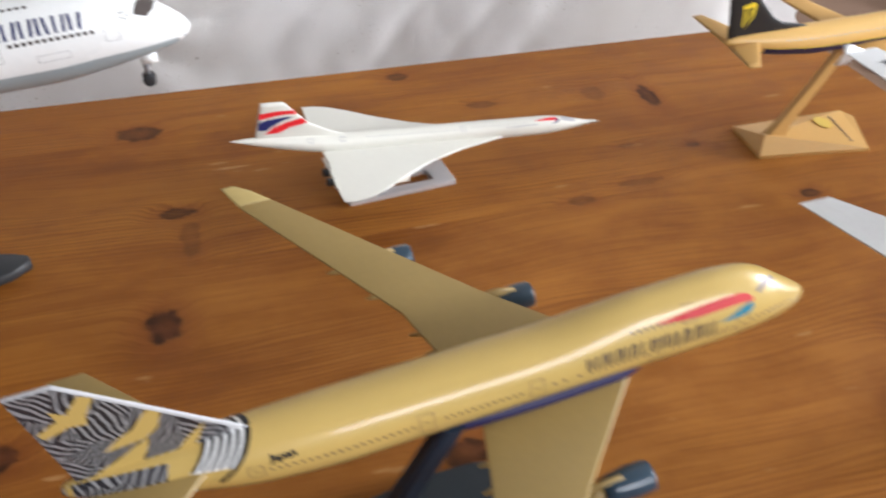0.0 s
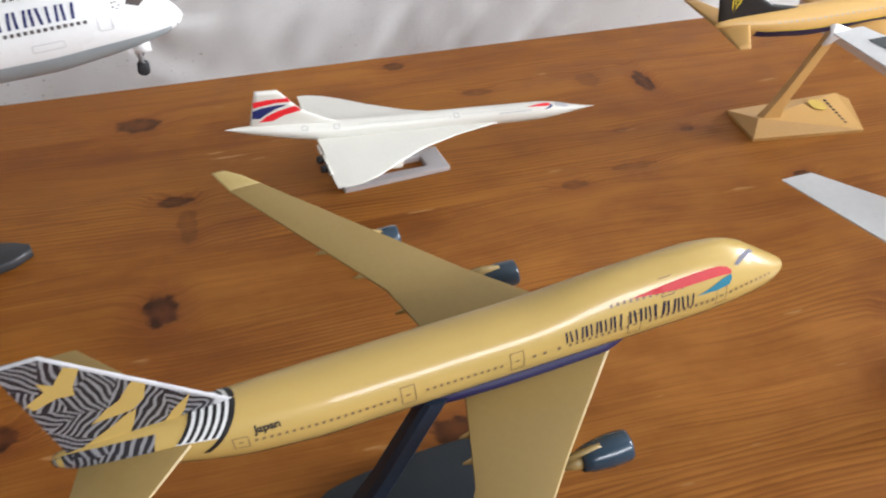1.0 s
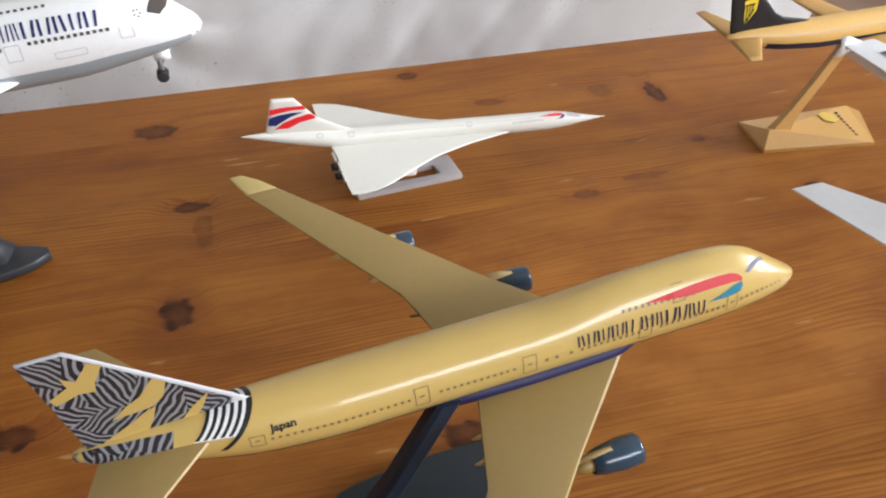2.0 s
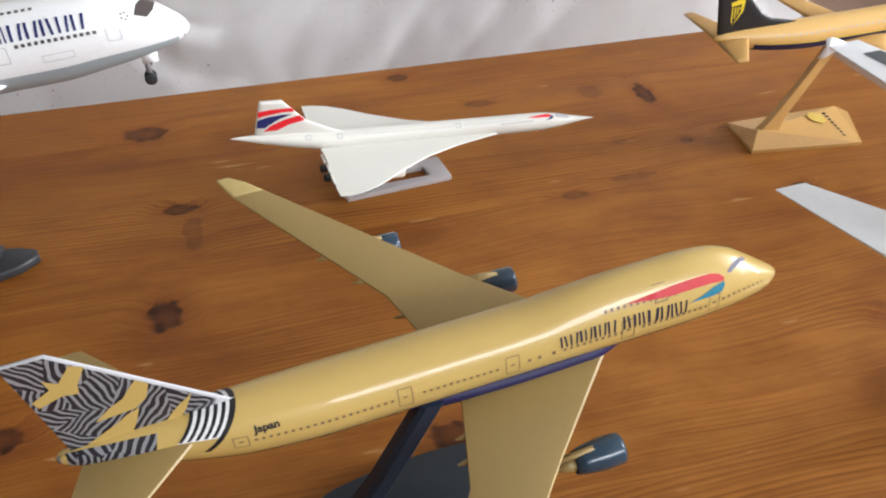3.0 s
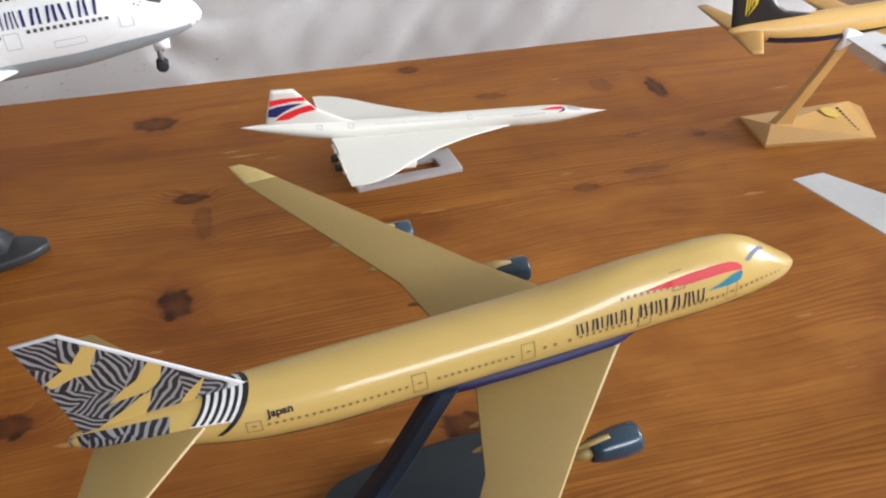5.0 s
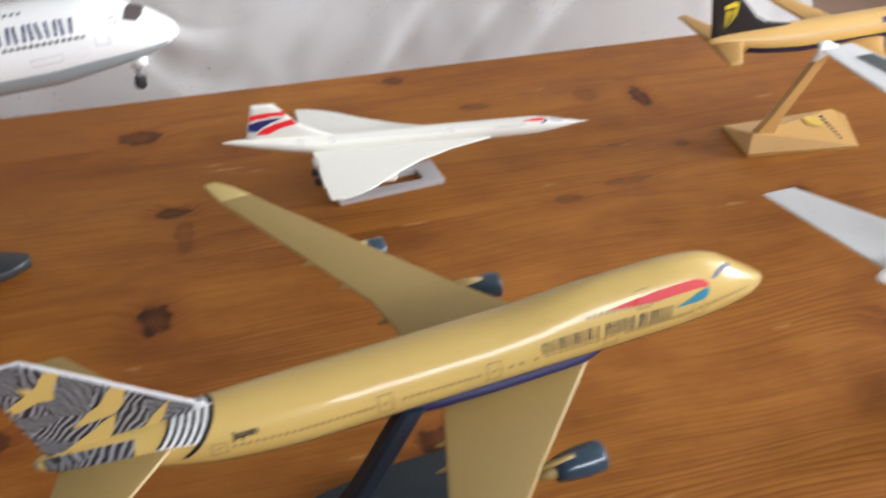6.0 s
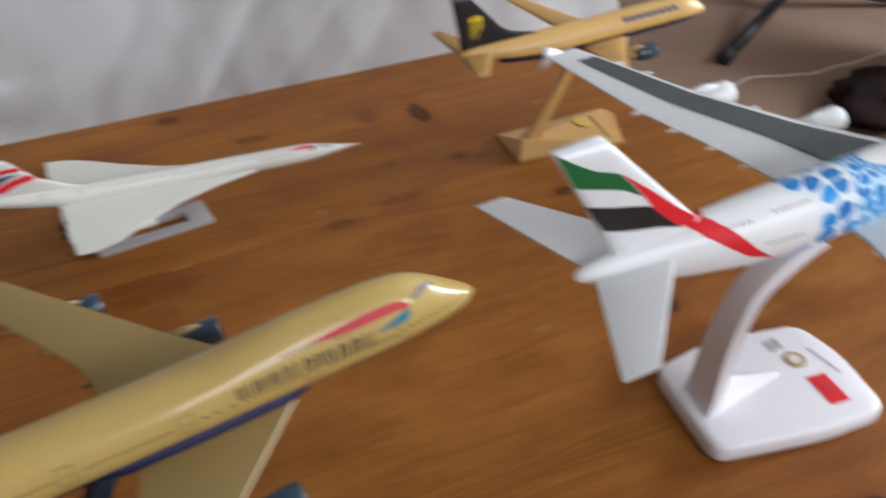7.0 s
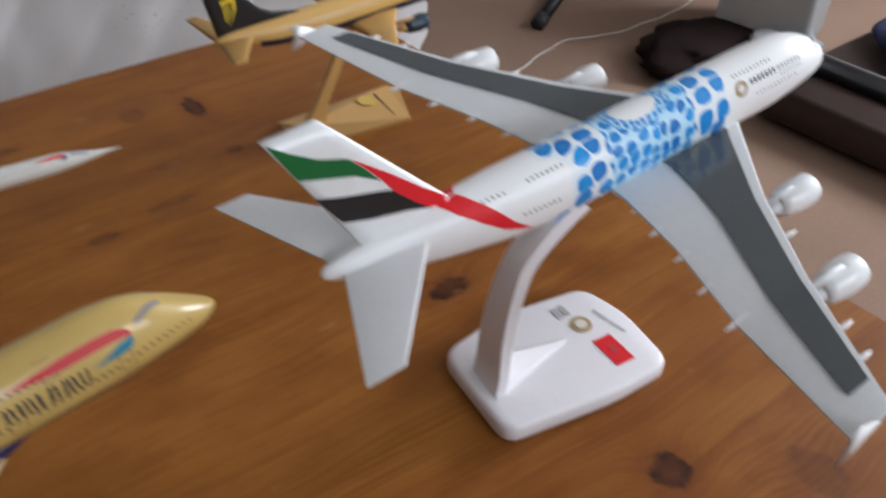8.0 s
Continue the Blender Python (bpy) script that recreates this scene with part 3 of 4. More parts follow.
# ---- white sheet behind the table ----
def sheet_mesh():
    bm = bmesh.new()
    xs = list(np.linspace(-1.7, -0.5, 30)) + list(np.linspace(-0.493, 0.96, 205))
    zs = list(np.linspace(0, 0.30, 10)) + list(np.linspace(0.306, 0.80, 84)) + list(np.linspace(0.83, 2.4, 50))
    g = []
    for x0 in xs:
        col = []
        for z in zs:
            x = x0 + (0.012 * math.sin(z * 31) + 0.007 * math.sin(z * 120)) * max(0.0, (x0 + 1.7) / 2.66) ** 8
            y = 1.06 + 0.045 * noise.noise((x * 1.9, z * 1.2, 0)) + 0.008 * noise.noise((x * 5 + z * 2.0, z * 1.8 - x, 3)) + 0.0025 * noise.noise((x * 22, z * 14, 5))
            fold = (x - 0.305) - (z - 0.59) / 1.41
            y += 0.003 * math.exp(-((fold - 0.012) / 0.018) ** 2) - 0.0025 * math.exp(-((fold + 0.03) / 0.03) ** 2)
            y += 0.003 * math.exp(-((fold - 0.13 - 0.1 * (z - .59)) / 0.02) ** 2) + 0.005 * math.exp(-((fold - 0.23) / 0.03) ** 2)
            y += 0.003 * math.sin(x * 40 + 3 * noise.noise((x * 3, z * 3, 9))) * max(0.0, min(1.0, (x - 0.5) / 0.3))
            sag = z - 0.60 - 5.5 * (x - 0.02) ** 2
            fade = max(0.0, min(1.0, (0.12 - x) / 0.22)) ** 1.5
            y += (0.007 * math.exp(-(sag / 0.007) ** 2) - 0.007 * math.exp(-((sag + 0.022) / 0.016) ** 2)) * fade
            y += 0.006 * math.exp(-((sag + 0.075 + 0.2 * x) / 0.03) ** 2) * max(0.0, min(1.0, (0.25 - x) / 0.2))
            col.append(bm.verts.new((x, y, z)))
        g.append(col)
    for p, q in zip(g, g[1:]):
        for k in range(len(zs) - 1):
            bm.faces.new((p[k], q[k], q[k + 1], p[k + 1]))
    bmesh.ops.solidify(bm, geom=bm.faces[:], thickness=0.002)
    return bm


tagged(part("hanging_sheet", sheet_mesh(), SHEET, None), "creased white cotton sheet hanging behind the pine table", "sheet")


# ---- model aeroplanes ----
def turbofan(parent, centre, s, r, length, cowl, core, label, pylon_mat, pylon_top):
    """Engine: cowl with an open mouth, core and pylon; centre is the middle of the mouth."""
    cx, cy, cz = centre
    e = part("engine", lathe([(-0.35 * r, 0.02), (-0.3 * r, 0.8 * r), (0, 0.9 * r), (0.03 * r, 0.96 * r), (-0.15 * r, 1.03 * r), (-0.4 * length, 1.08 * r), (-0.8 * length, 0.92 * r), (-length, 0.74 * r), (-length, 0.5 * r)], s, centre), cowl, parent, label)
    part("core", lathe([(-0.9 * length, 0.55 * r), (-1.15 * length, 0.46 * r), (-1.35 * length, 0.25 * r), (-1.36 * length, 0.02)], s, centre), core, e)
    px = cx - 0.25 * length
    part("pylon", prism([(px, cz + 0.9 * r), (px - 1.25 * length, cz + 0.6 * r), (px - 1.5 * length, pylon_top), (px - 0.55 * length, pylon_top + 0.1)], "y", cy - 0.22, cy + 0.22), pylon_mat, e).data.transform(Matrix.Scale(s, 4))
    return e


def both(fn):
    for side in (1, -1):
        fn(side)


def world_part(name, bm, mat, parent, label=""):
    """A part given in the room's metres, under a thing that stands turned."""
    bm.transform(parent.matrix_world.inverted())
    return part(name, bm, mat, parent, label)


# cream jumbo on a blue stand
S = 1 / 250
jumbo = thing("model_airplane", pose(0.2126, 0.1875, 0.8477, 1.42, -4.42, 2.93), "cream four-engined jumbo model with striped crane tail on blue stand", "model airplane", "model airplanes on the table")
J = Hull([(0, -1.5, .04, .04, .04), (-.25, -1.47, .48, .42, .45), (-.9, -1.37, 1.02, .86, .95), (-2.2, -1.15, 1.7, 1.6, 1.55), (-4, -.75, 2.3, 2.55, 2.1), (-6, -.38, 2.75, 3.6, 2.6), (-8.5, -.1, 3.08, 4.25, 3.0), (-12, 0, 3.25, 4.5, 3.25), (-19, 0, 3.25, 4.4, 3.25), (-23, 0, 3.25, 3.95, 3.25), (-27, 0, 3.25, 3.4, 3.25), (-31, 0, 3.25, 3.25, 3.25), (-46, 0, 3.25, 3.25, 3.25), (-53, .25, 3.0, 3.0, 2.95), (-60, 1.0, 2.1, 2.2, 2.15), (-65, 1.75, 1.25, 1.3, 1.25), (-67.3, 2.1, .75, .75, .75), (-68.1, 2.2, .4, .4, .4), (-68.3, 2.2, .05, .05, .05)], S, pinch=0.3)
j_body = part("fuselage", J.mesh(), CREAM, jumbo)
JW = [(1.5, -19.3, 15.2, -3.0, 0.75), (12, -29.2, 8.3, -2.1, 0.6), (31.4, -46.1, 3.6, 0.4, 0.35)]
JT = [(31.35, -46.1, 3.55, 0.42, 0.36), (32.6, -47.9, 2.6, 1.25, 0.3), (33.6, -49.6, 1.4, 1.7, 0.2)]
JH = [(0.5, -56.2, 10.2, 1.5, 0.6), (11.2, -66.0, 3.2, 2.4, 0.3)]


def jumbo_side(k):
    w = part("wing", wing(JW, S, k, profile=FLAT), CREAM_WING, jumbo)
    sharp(w, 30)
    part("winglet", wing(JT, S, k, profile=FLAT), CREAM_TIP, w, "paler cream upturned wingtip")
    sharp(part("tailplane", wing(JH, S, k, profile=FLAT), CREAM_WING, jumbo), 30)
    turbofan(jumbo, (-23.6, k * 11.8, -4.2 - 0.3 * k), S, 1.35, 4.4, STEEL_BLUE, CREAM_WING, "glossy steel-blue engine cowl", CREAM_WING, -2.6)
    turbofan(jumbo, (-33.6, k * 21.0, -3.2 - 0.3 * k), S, 1.35, 4.4, STEEL_BLUE, CREAM_WING, "glossy steel-blue engine cowl", CREAM_WING, -1.5)
    for y, x, z in ((6.6, -35.6, -2.8), (9.2, -36.3, -2.6), (15, -38.9, -2.0), (19.5, -41.7, -1.5)):
        part("flap_fairing", lathe([(2.0, .05), (1.0, .3), (-.4, .28), (-1.25, .08)], S, (x, k * y, z)), CREAM_WING, jumbo)


both(jumbo_side)
j_fin = part("fin", wing([(1.5, -51.5, 15.5, 0, .38), (3.4, -54.0, 13.0, 0, .35), (13.5, -65.2, 3.4, 0, .22)], S, upright=True), FIN_WHITE, jumbo, "white-edged tail fin")
part("belly_fairing", Hull([(-42.5, -2.2, .05, .05, .05), (-41, -2.3, 1.6, 1.2, 1.1), (-36, -2.3, 2.9, 1.3, 1.75), (-29, -2.3, 3.2, 1.3, 1.85), (-22, -2.3, 3.1, 1.3, 1.85), (-17.5, -2.2, 1.7, 1.2, 1.1), (-16, -2.1, .05, .05, .05)], S).mesh(32, 30), NAVY, jumbo, "navy blue belly")
part("belly_paint", J.mesh(24, 60, x0=-60.0, x1=-2.0, th0=-150, th1=-30, lift=0.025), NAVY, j_body, "navy blue belly paint")


def j_row(x):
    return float(np.interp(x, [-54, -40, -26, -17, -10, -8.4, -5, -2.3], [11, 10, 6.5, 3.5, 3.5, 6.5, 14, 24]))


rows = []
for x0, x1 in ((-52.9, -41.2), (-38.3, -31.5), (-24.9, -19.2), (-16.9, -10.3), (-8.3, -3.2)):
    rows += row_of(x0, x1, 0.62, j_row, 0.27, 4.5)
rows += [rect(x, j_row(x), 0.32, 5.5) for x in (-28.4, -27.4, -26.0)]
rows += row_of(-20.6, -13.5, 0.62, lambda x: 39 - (x + 20.6) * 0.72, 0.28, 4.5)
part("window_band", skin(J, rows, 0.035), FINE_INK, j_body, "rows of tiny printed dark windows")["kind"] = "stuff"
doors = []
for x, w, h in ((-54.1, 1.2, 20), (-40.0, 1.25, 33), (-30.0, 1.25, 33), (-18.5, 1.25, 30), (-9.35, 1.1, 26)):
    doors.append(frame_of(x, j_row(x), w, h, 0.08, 1.3) + [rect(x, j_row(x) + 1, 0.4, 2.5)])
doors.append([rect(-15.0, 29.5, 1.3, 1.2), rect(-15.6, 31, .12, 4), rect(-14.4, 31, .12, 4), rect(-15.0, 53, 1.3, 1.0)])
prints("door_outline", J, doors, FINE_INK, j_body)
# wordmark on the side, as plain upright bars
def j_base(x):
    return float(np.interp(x, [-25.3, -12.4], [10.5, 4.5]))


prints("bar", J, letter_bars(-25.3, (.85, .85, .4, .78, .4, .78, .9, 0, .95, .4, .85, 1.25, .95, .85, .8), .11, .55, j_base, lambda x: j_base(x) + 17.2), INK, j_body, 0.04)
part("ribbon_red", skin(J, [[(-18.6, 39.5), (-16, 42.5), (-13.6, 44.8), (-11, 46), (-9.4, 46), (-8.6, 43), (-8.1, 37), (-8.2, 32.5), (-9.4, 33.2), (-11.5, 32.8), (-13.8, 32.5), (-16, 35)]], 0.045), FADED_RED, j_body, "red printed ribbon swoosh")
part("ribbon_blue", skin(J, [[(-8.2, 32.0), (-8.15, 26), (-8.5, 19), (-9.6, 16), (-12.0, 16.2), (-10.6, 21.5), (-9.3, 28.5)]], 0.045), TEAL, j_body, "teal printed ribbon end")
for mirror in (False, True):
    part("cockpit_window", skin(J, [[(-7.7, 43), (-7.2, 42), (-5.9, 56), (-4.7, 70), (-5.0, 75), (-6.3, 62)]], 0.04, mirror), GREY_PRINT, j_body, "grey printed cockpit windows")
word = lettering("Japan", 2.2, 0.92)
cut_grid(word, 0.5, 0.25)
for v in word.verts:
    v.co = J.pt(-52.95 + v.co.x, 18.3 + v.co.x * .8 + math.degrees(v.co.y / 3.0), 0.04)
part("lettering", word, BLACK, j_body, "small black lettering")


def j_depth(z):
    return float(np.interp(z, [1.5, 3.4, 13.5], [.19, .175, .11])) + 0.02


TAIL_ART = [(-68.5, 13.3), (-65.4, 13.3), (-60.4, 8.7), (-55.1, 4.0), (-55.4, 3.35), (-58, 3.0), (-66.9, 2.9), (-67.15, 4.6)]
CRANES = [
    [(-67.64, 9.2), (-66.06, 10.09), (-66.28, 11.14), (-65.32, 10.46), (-64.07, 11.98), (-63.17, 11.44), (-64.13, 9.83), (-64.31, 8.92), (-65.49, 9.1), (-67.29, 8.5)],
    [(-64.29, 5.29), (-62.83, 6.44), (-61.68, 7.04), (-60.97, 7.92), (-60.3, 8.66), (-59.45, 7.95), (-60.01, 6.45), (-61.11, 5.58), (-62.52, 5.44)],
    [(-65.6, 3.05), (-64.12, 3.83), (-62.97, 4.43), (-61.92, 5.14), (-60.84, 5.56), (-61.4, 4.14), (-62.0, 3.1), (-64.0, 3.05)],
    [(-59.3, 3.2), (-58.26, 4.32), (-56.72, 5.5), (-57.56, 3.84), (-58.2, 3.05)],
]
for mirror in (False, True):
    part("tail_art", on_fin([TAIL_ART], S, j_depth, mirror), STRIPES, j_fin, "black and white wave stripes")
    for o in CRANES:
        part("crane_art", on_fin([o], S, lambda z: j_depth(z) + .03, mirror), CREAM, j_fin, "yellow flying bird print")


def ring_x(x, th):
    return x + 0.35 - 3.0 * ((92 - th) / 90) ** 2


def ring(x0, x1, t0, t1):
    k = 8
    up = [(ring_x(x0, t0 + (t1 - t0) * i / k), t0 + (t1 - t0) * i / k) for i in range(k + 1)]
    down = [(ring_x(x1, t1 - (t1 - t0) * i / k), t1 - (t1 - t0) * i / k) for i in range(k + 1)]
    return up + down


for mirror in (False, True):
    part("ring_white", skin(J, [ring(-57.8, -54.2, 28, 88)], 0.03, mirror), WHITE, j_body, "white tail band")
    part("ring_black", skin(J, [ring(-54.5, -54.0, 2, 89)] + [ring(-55.15 - .66 * i, -54.82 - .66 * i, 30, 88) for i in range(5)], 0.045, mirror), BLACK, j_body, "curved black tail stripes")
    part("tail_cone_art", skin(J, [[(-68.2, -30), (-60.6, 22), (-60.2, 60), (-64.5, 62), (-67.2, 70), (-68.2, 70)]], 0.03, mirror), STRIPES, j_body, "black and white wave stripes")
# stand
world_part("stand_base", prism(rounded([(0.010, 0.150), (0.018, 0.1925), (0.045, 0.1995), (0.075, 0.2035), (0.098, 0.2035), (0.107, 0.170), (0.104, 0.126), (0.016, 0.126)], 0.012), "z", TOP, TOP + 0.006, 0.0012), STAND_TEAL, jumbo, "dark blue plastic stand base")
arm = bmesh.new()
for f, (cx, cz, w, d) in enumerate(((0.024, 0.756, .0085, .010), (0.030, 0.762, .0058, .0055), (0.046, 0.790, .0048, .0045), (0.0645, 0.828, .0045, .004))):
    ringv = [arm.verts.new((cx + a * w, 0.1715 + b * d, cz)) for a, b in ((-1, -.6), (-.6, -1), (.6, -1), (1, -.6), (1, .6), (.6, 1), (-.6, 1), (-1, .6))]
    if f:
        for q in range(8):
            arm.faces.new((last[q], last[(q + 1) % 8], ringv[(q + 1) % 8], ringv[q]))
    else:
        arm.faces.new(ringv)
    last = ringv
arm.faces.new(list(reversed(last)))
sharp(world_part("stand_arm", arm, STAND_BLUE, jumbo, "dark blue plastic stand arm"))

# ivory delta-wing airliner on a clear base
delta = thing("model_airplane", pose(0.2577, 0.436, 0.7689, 2.74, 5.5, 3.88), "ivory-white supersonic delta-wing airliner model on clear plastic base", "model airplane", "model airplanes on the table")
D = Hull([(0, 0, .02, .02, .02), (-1.5, 0, .22, .2, .2), (-5, 0, .75, .75, .7), (-8, .0, 1.2, 1.35, 1.1), (-11, 0, 1.4, 1.65, 1.4), (-16, 0, 1.45, 1.65, 1.5), (-45, 0, 1.45, 1.65, 1.5), (-50, .4, 1.35, 1.45, 1.3), (-57, 1.2, .75, .85, .75), (-61.6, 1.7, .12, .14, .12), (-62.1, 1.73, .02, .02, .02)], S)
d_body = part("fuselage", D.mesh(), CONCORDE_WHITE, delta)
DW = [(0.8, -17, 31.8, -.6, .9), (1.6, -19.5, 29.3, -.65, .9), (3.2, -26, 22.6, -.8, .8), (5.5, -32.5, 16.0, -1.0, .7), (8.5, -38, 10.6, -1.2, .55), (11.0, -41.8, 6.9, -1.3, .4), (12.3, -44.6, 4.0, -1.3, .3), (12.8, -46.8, 1.8, -1.3, .2)]


def delta_side(k):
    sharp(part("wing", wing([(y, x, c, z, t * .55) for y, x, c, z, t in DW], S, k, steps=3, profile=FLAT), CONCORDE_WHITE, delta), 30)
    for y, x in ((3.2, -48.9), (6.0, -48.7), (8.6, -48.75)):
        part("elevon", box(x - .12, x + .3, k * y - 1.15, k * y + 1.15, -1.25, -.95, .08), CONCORDE_WHITE, delta).data.transform(Matrix.Scale(S, 4))
    for y in (4.6, 7.0):
        part("engine_box", box(-48.6, -37.0, k * y - 1.0, k * y + 1.0, -2.7, -1.2, 0.3), WARM_WHITE, delta).data.transform(Matrix.Scale(S, 4))
        part("exhaust", lathe([(0.2, .6), (-.9, .62), (-.9, .5), (-.3, .4), (-.3, .02)], S, (-48.6, k * y, -1.9)), DARK_PLASTIC, delta, "dark engine exhaust")


both(delta_side)
d_fin = part("fin", wing([(1.0, -43.0, 15.6, 0, .5), (2.2, -46.8, 11.7, 0, .5), (4.2, -51.0, 7.3, 0, .45), (7.7, -54.5, 3.3, 0, .3)], S, upright=True), CONCORDE_WHITE, delta)


def d_depth(z):
    return float(np.interp(z, [1, 4.2, 7.7], [.25, .225, .15])) + 0.03


for mirror in (False, True):
    part("flag_red", on_fin([[(-58.05, 5.1), (-58.0, 6.05), (-56, 6.3), (-53.1, 6.4), (-52.6, 5.75), (-54.5, 5.75), (-56.5, 5.4)], [(-57.2, 2.7), (-56.0, 3.7), (-54.2, 4.45), (-51.9, 5.05), (-51.0, 4.2), (-53.5, 3.6), (-55.2, 2.75)]], S, d_depth, mirror), RED, d_fin, "red waving flag stripes")
    part("flag_blue", on_fin([[(-58.2, 3.4), (-58.1, 4.6), (-56.8, 5.05), (-54.6, 5.35), (-53.0, 5.35), (-54.8, 4.7), (-56.2, 3.9), (-57.0, 3.3)]], S, lambda z: d_depth(z) + .01, mirror), DEEP_BLUE, d_fin, "dark blue flag stripe")
part("nose_ribbon", skin(D, [[(-13.6, 60), (-11.5, 72), (-9.4, 82), (-8.9, 72), (-9.5, 56), (-11.5, 56)]], .03), RED, d_body, "small red printed ribbon")
part("nose_ribbon", skin(D, [[(-9.0, 72), (-8.5, 60), (-9.0, 42), (-10.3, 34), (-9.4, 50)]], .03), DEEP_BLUE, d_body, "small blue printed ribbon end")
for mirror in (False, True):
    part("visor", skin(D, [[(-8.2, 58), (-8.0, 90), (-5.6, 90), (-5.2, 50), (-6.5, 46)]], .03, mirror), FAINT_INK, d_body, "grey printed visor windows")
d_rows = row_of(-42, -27.2, .55, lambda x: 50 - (x + 42) * .3, .2, 5) + row_of(-24.9, -15, .55, lambda x: 53, .2, 5)
part("window_band", skin(D, d_rows, .03), FAINT_INK, d_body, "rows of tiny printed windows")["kind"] = "stuff"
part("bar_row", skin(D, [rect(-18.4 + .43 * i, 35 + .3 * i, .26, 9) for i in range(14)], .03), FAINT_INK, d_body, "row of tiny grey printed bars")["kind"] = "stuff"
d_doors = []
for x, th in ((-50.6, 44), (-45.7, 50), (-26.1, 50)):
    d_doors.append(frame_of(x, th, .8, 26, .1, 4))
prints("door_outline", D, d_doors, FAINT_INK, d_body, .03)
# clear base plate with a slot, and its support
plate = bmesh.new()
outer = [Vector(p) for p in ((0.0771, 0.4066), (0.1478, 0.4136), (0.1450, 0.4395), (0.0724, 0.4290))]
mid = sum(outer, Vector((0, 0))) / 4
inner = [mid + Vector(((p - mid).x * .62, (p - mid).y * .42)) for p in outer]
levels = [[[plate.verts.new((p.x, p.y, z)) for p in loop] for loop in (outer, inner)] for z in (TOP, TOP + 0.004)]
for q in range(4):
    r = (q + 1) % 4
    (lo_o, lo_i), (hi_o, hi_i) = levels
    plate.faces.new((lo_o[q], lo_o[r], hi_o[r], hi_o[q]))
    plate.faces.new((lo_i[q], lo_i[r], hi_i[r], hi_i[q]))
    plate.faces.new((lo_o[q], lo_o[r], lo_i[r], lo_i[q]))
    plate.faces.new((hi_o[q], hi_o[r], hi_i[r], hi_i[q]))
bmesh.ops.bevel(plate, geom=plate.edges[:], offset=0.0006, segments=1, affect="EDGES")
sharp(world_part("stand_base", plate, CLEAR, delta, "clear acrylic base plate with a slot"))
world_part("stand_arm", sweep([(0.083, 0.4165, TOP + 0.003), (0.084, 0.4172, 0.766), (0.086, 0.4185, 0.7795)], 0.0028, 12), CLEAR, delta, "clear acrylic peg")

# white double-decker on a white stand
SE = 1.0257 / 250
decker = thing("model_airplane", pose(0.5279, 0.1493, 0.8699, -0.76, -5.19, -2.80), "white double-deck airliner model with blue bubble livery on white stand", "model airplane", "model airplanes on the table")
E = Hull([(0, -1.2, .04, .04, .04), (-.3, -1.15, .75, .7, .65), (-1.2, -1.0, 1.5, 1.5, 1.35), (-3.2, -.6, 2.4, 2.6, 2.3), (-6, -.2, 3.05, 3.45, 3.2), (-9, 0, 3.4, 4.0, 3.8), (-13, 0, 3.57, 4.2, 4.2), (-40, 0, 3.57, 4.2, 4.2), (-48, .35, 3.35, 3.85, 4.1), (-56, 1.0, 2.6, 3.1, 3.4), (-63, 1.7, 1.55, 2.0, 2.4), (-67.5, 2.1, .85, 1.1, 1.2), (-69, 2.2, .4, .5, .5), (-69.3, 2.2, .04, .04, .04)], SE)
e_body = part("fuselage", E.mesh(), BUBBLES, decker, "white fuselage with a belt of printed blue bubbles")
EW = [(2.0, -16.8, 20.4, -2.6, 1.2), (5.0, -19.6, 18.0, -2.3, 1.0), (14.5, -28.2, 12.4, -1.0, 0.75), (25.0, -36.4, 9.0, 0.8, 0.6), (38.4, -46.6, 4.4, 4.4, 0.4)]
EH = [(0.5, -58.0, 9.3, 1.8, 0.8), (13.9, -69.4, 3.5, 3.2, 0.3)]


def decker_side(k):
    w = part("wing", wing([(y, x, c, z, t * .8) for y, x, c, z, t in EW], SE, k, profile=FLAT), PALE, decker, "pale grey wing with a dark grey walkway panel")
    part("panel", wing_strip(EW, SE, k, lambda y: (0.12, float(np.interp(y, [3, 9, 14.5, 36], [0.62, 0.56, 0.52, 0.57]))), (3.0, 35.8), 0.07, 28), MID_GREY, w, "dark grey painted panel")
    sharp(w, 30)
    sharp(part("tailplane", wing([(y, x, c, z, t * .7) for y, x, c, z, t in EH], SE, k, profile=FLAT), PALE, decker), 30)
    turbofan(decker, (-22.1, k * 15.3, -2.5), SE, 1.6, 4.8, WHITE, PALE, "", PALE, -0.9)
    turbofan(decker, (-30.6, k * 26.0, -1.2), SE, 1.6, 4.8, WHITE, PALE, "", PALE, 0.9)
    part("wingtip_fence", prism([(-48.2, 4.4), (-50.6, 5.6), (-51.6, 5.6), (-51.3, 4.4), (-52.2, 2.9), (-51.2, 2.9)], "y", k * 38.4 - .12, k * 38.4 + .12), WHITE, decker).data.transform(Matrix.Scale(SE, 4))
    for y, x, z in ((7.2, -37.6, -2.2), (11.3, -39.4, -1.6), (15.7, -40.9, -.95), (20.3, -43.1, -.2), (25, -45.4, .65)):
        part("flap_fairing", lathe([(2.6, .05), (1.4, .3), (-.2, .34), (-1.0, .2), (-1.7, .05)], SE, (x + .5, k * y, z + .05)), WHITE, decker)
    for y, x, z in ((20.0, -32.0, -.5), (31.0, -40.6, 2.1), (34.0, -43.0, 2.9)):
        part("slat_track", lathe([(1.3, .04), (.4, .2), (-1.2, .2)], SE, (x, k * y, z)), WHITE, decker)


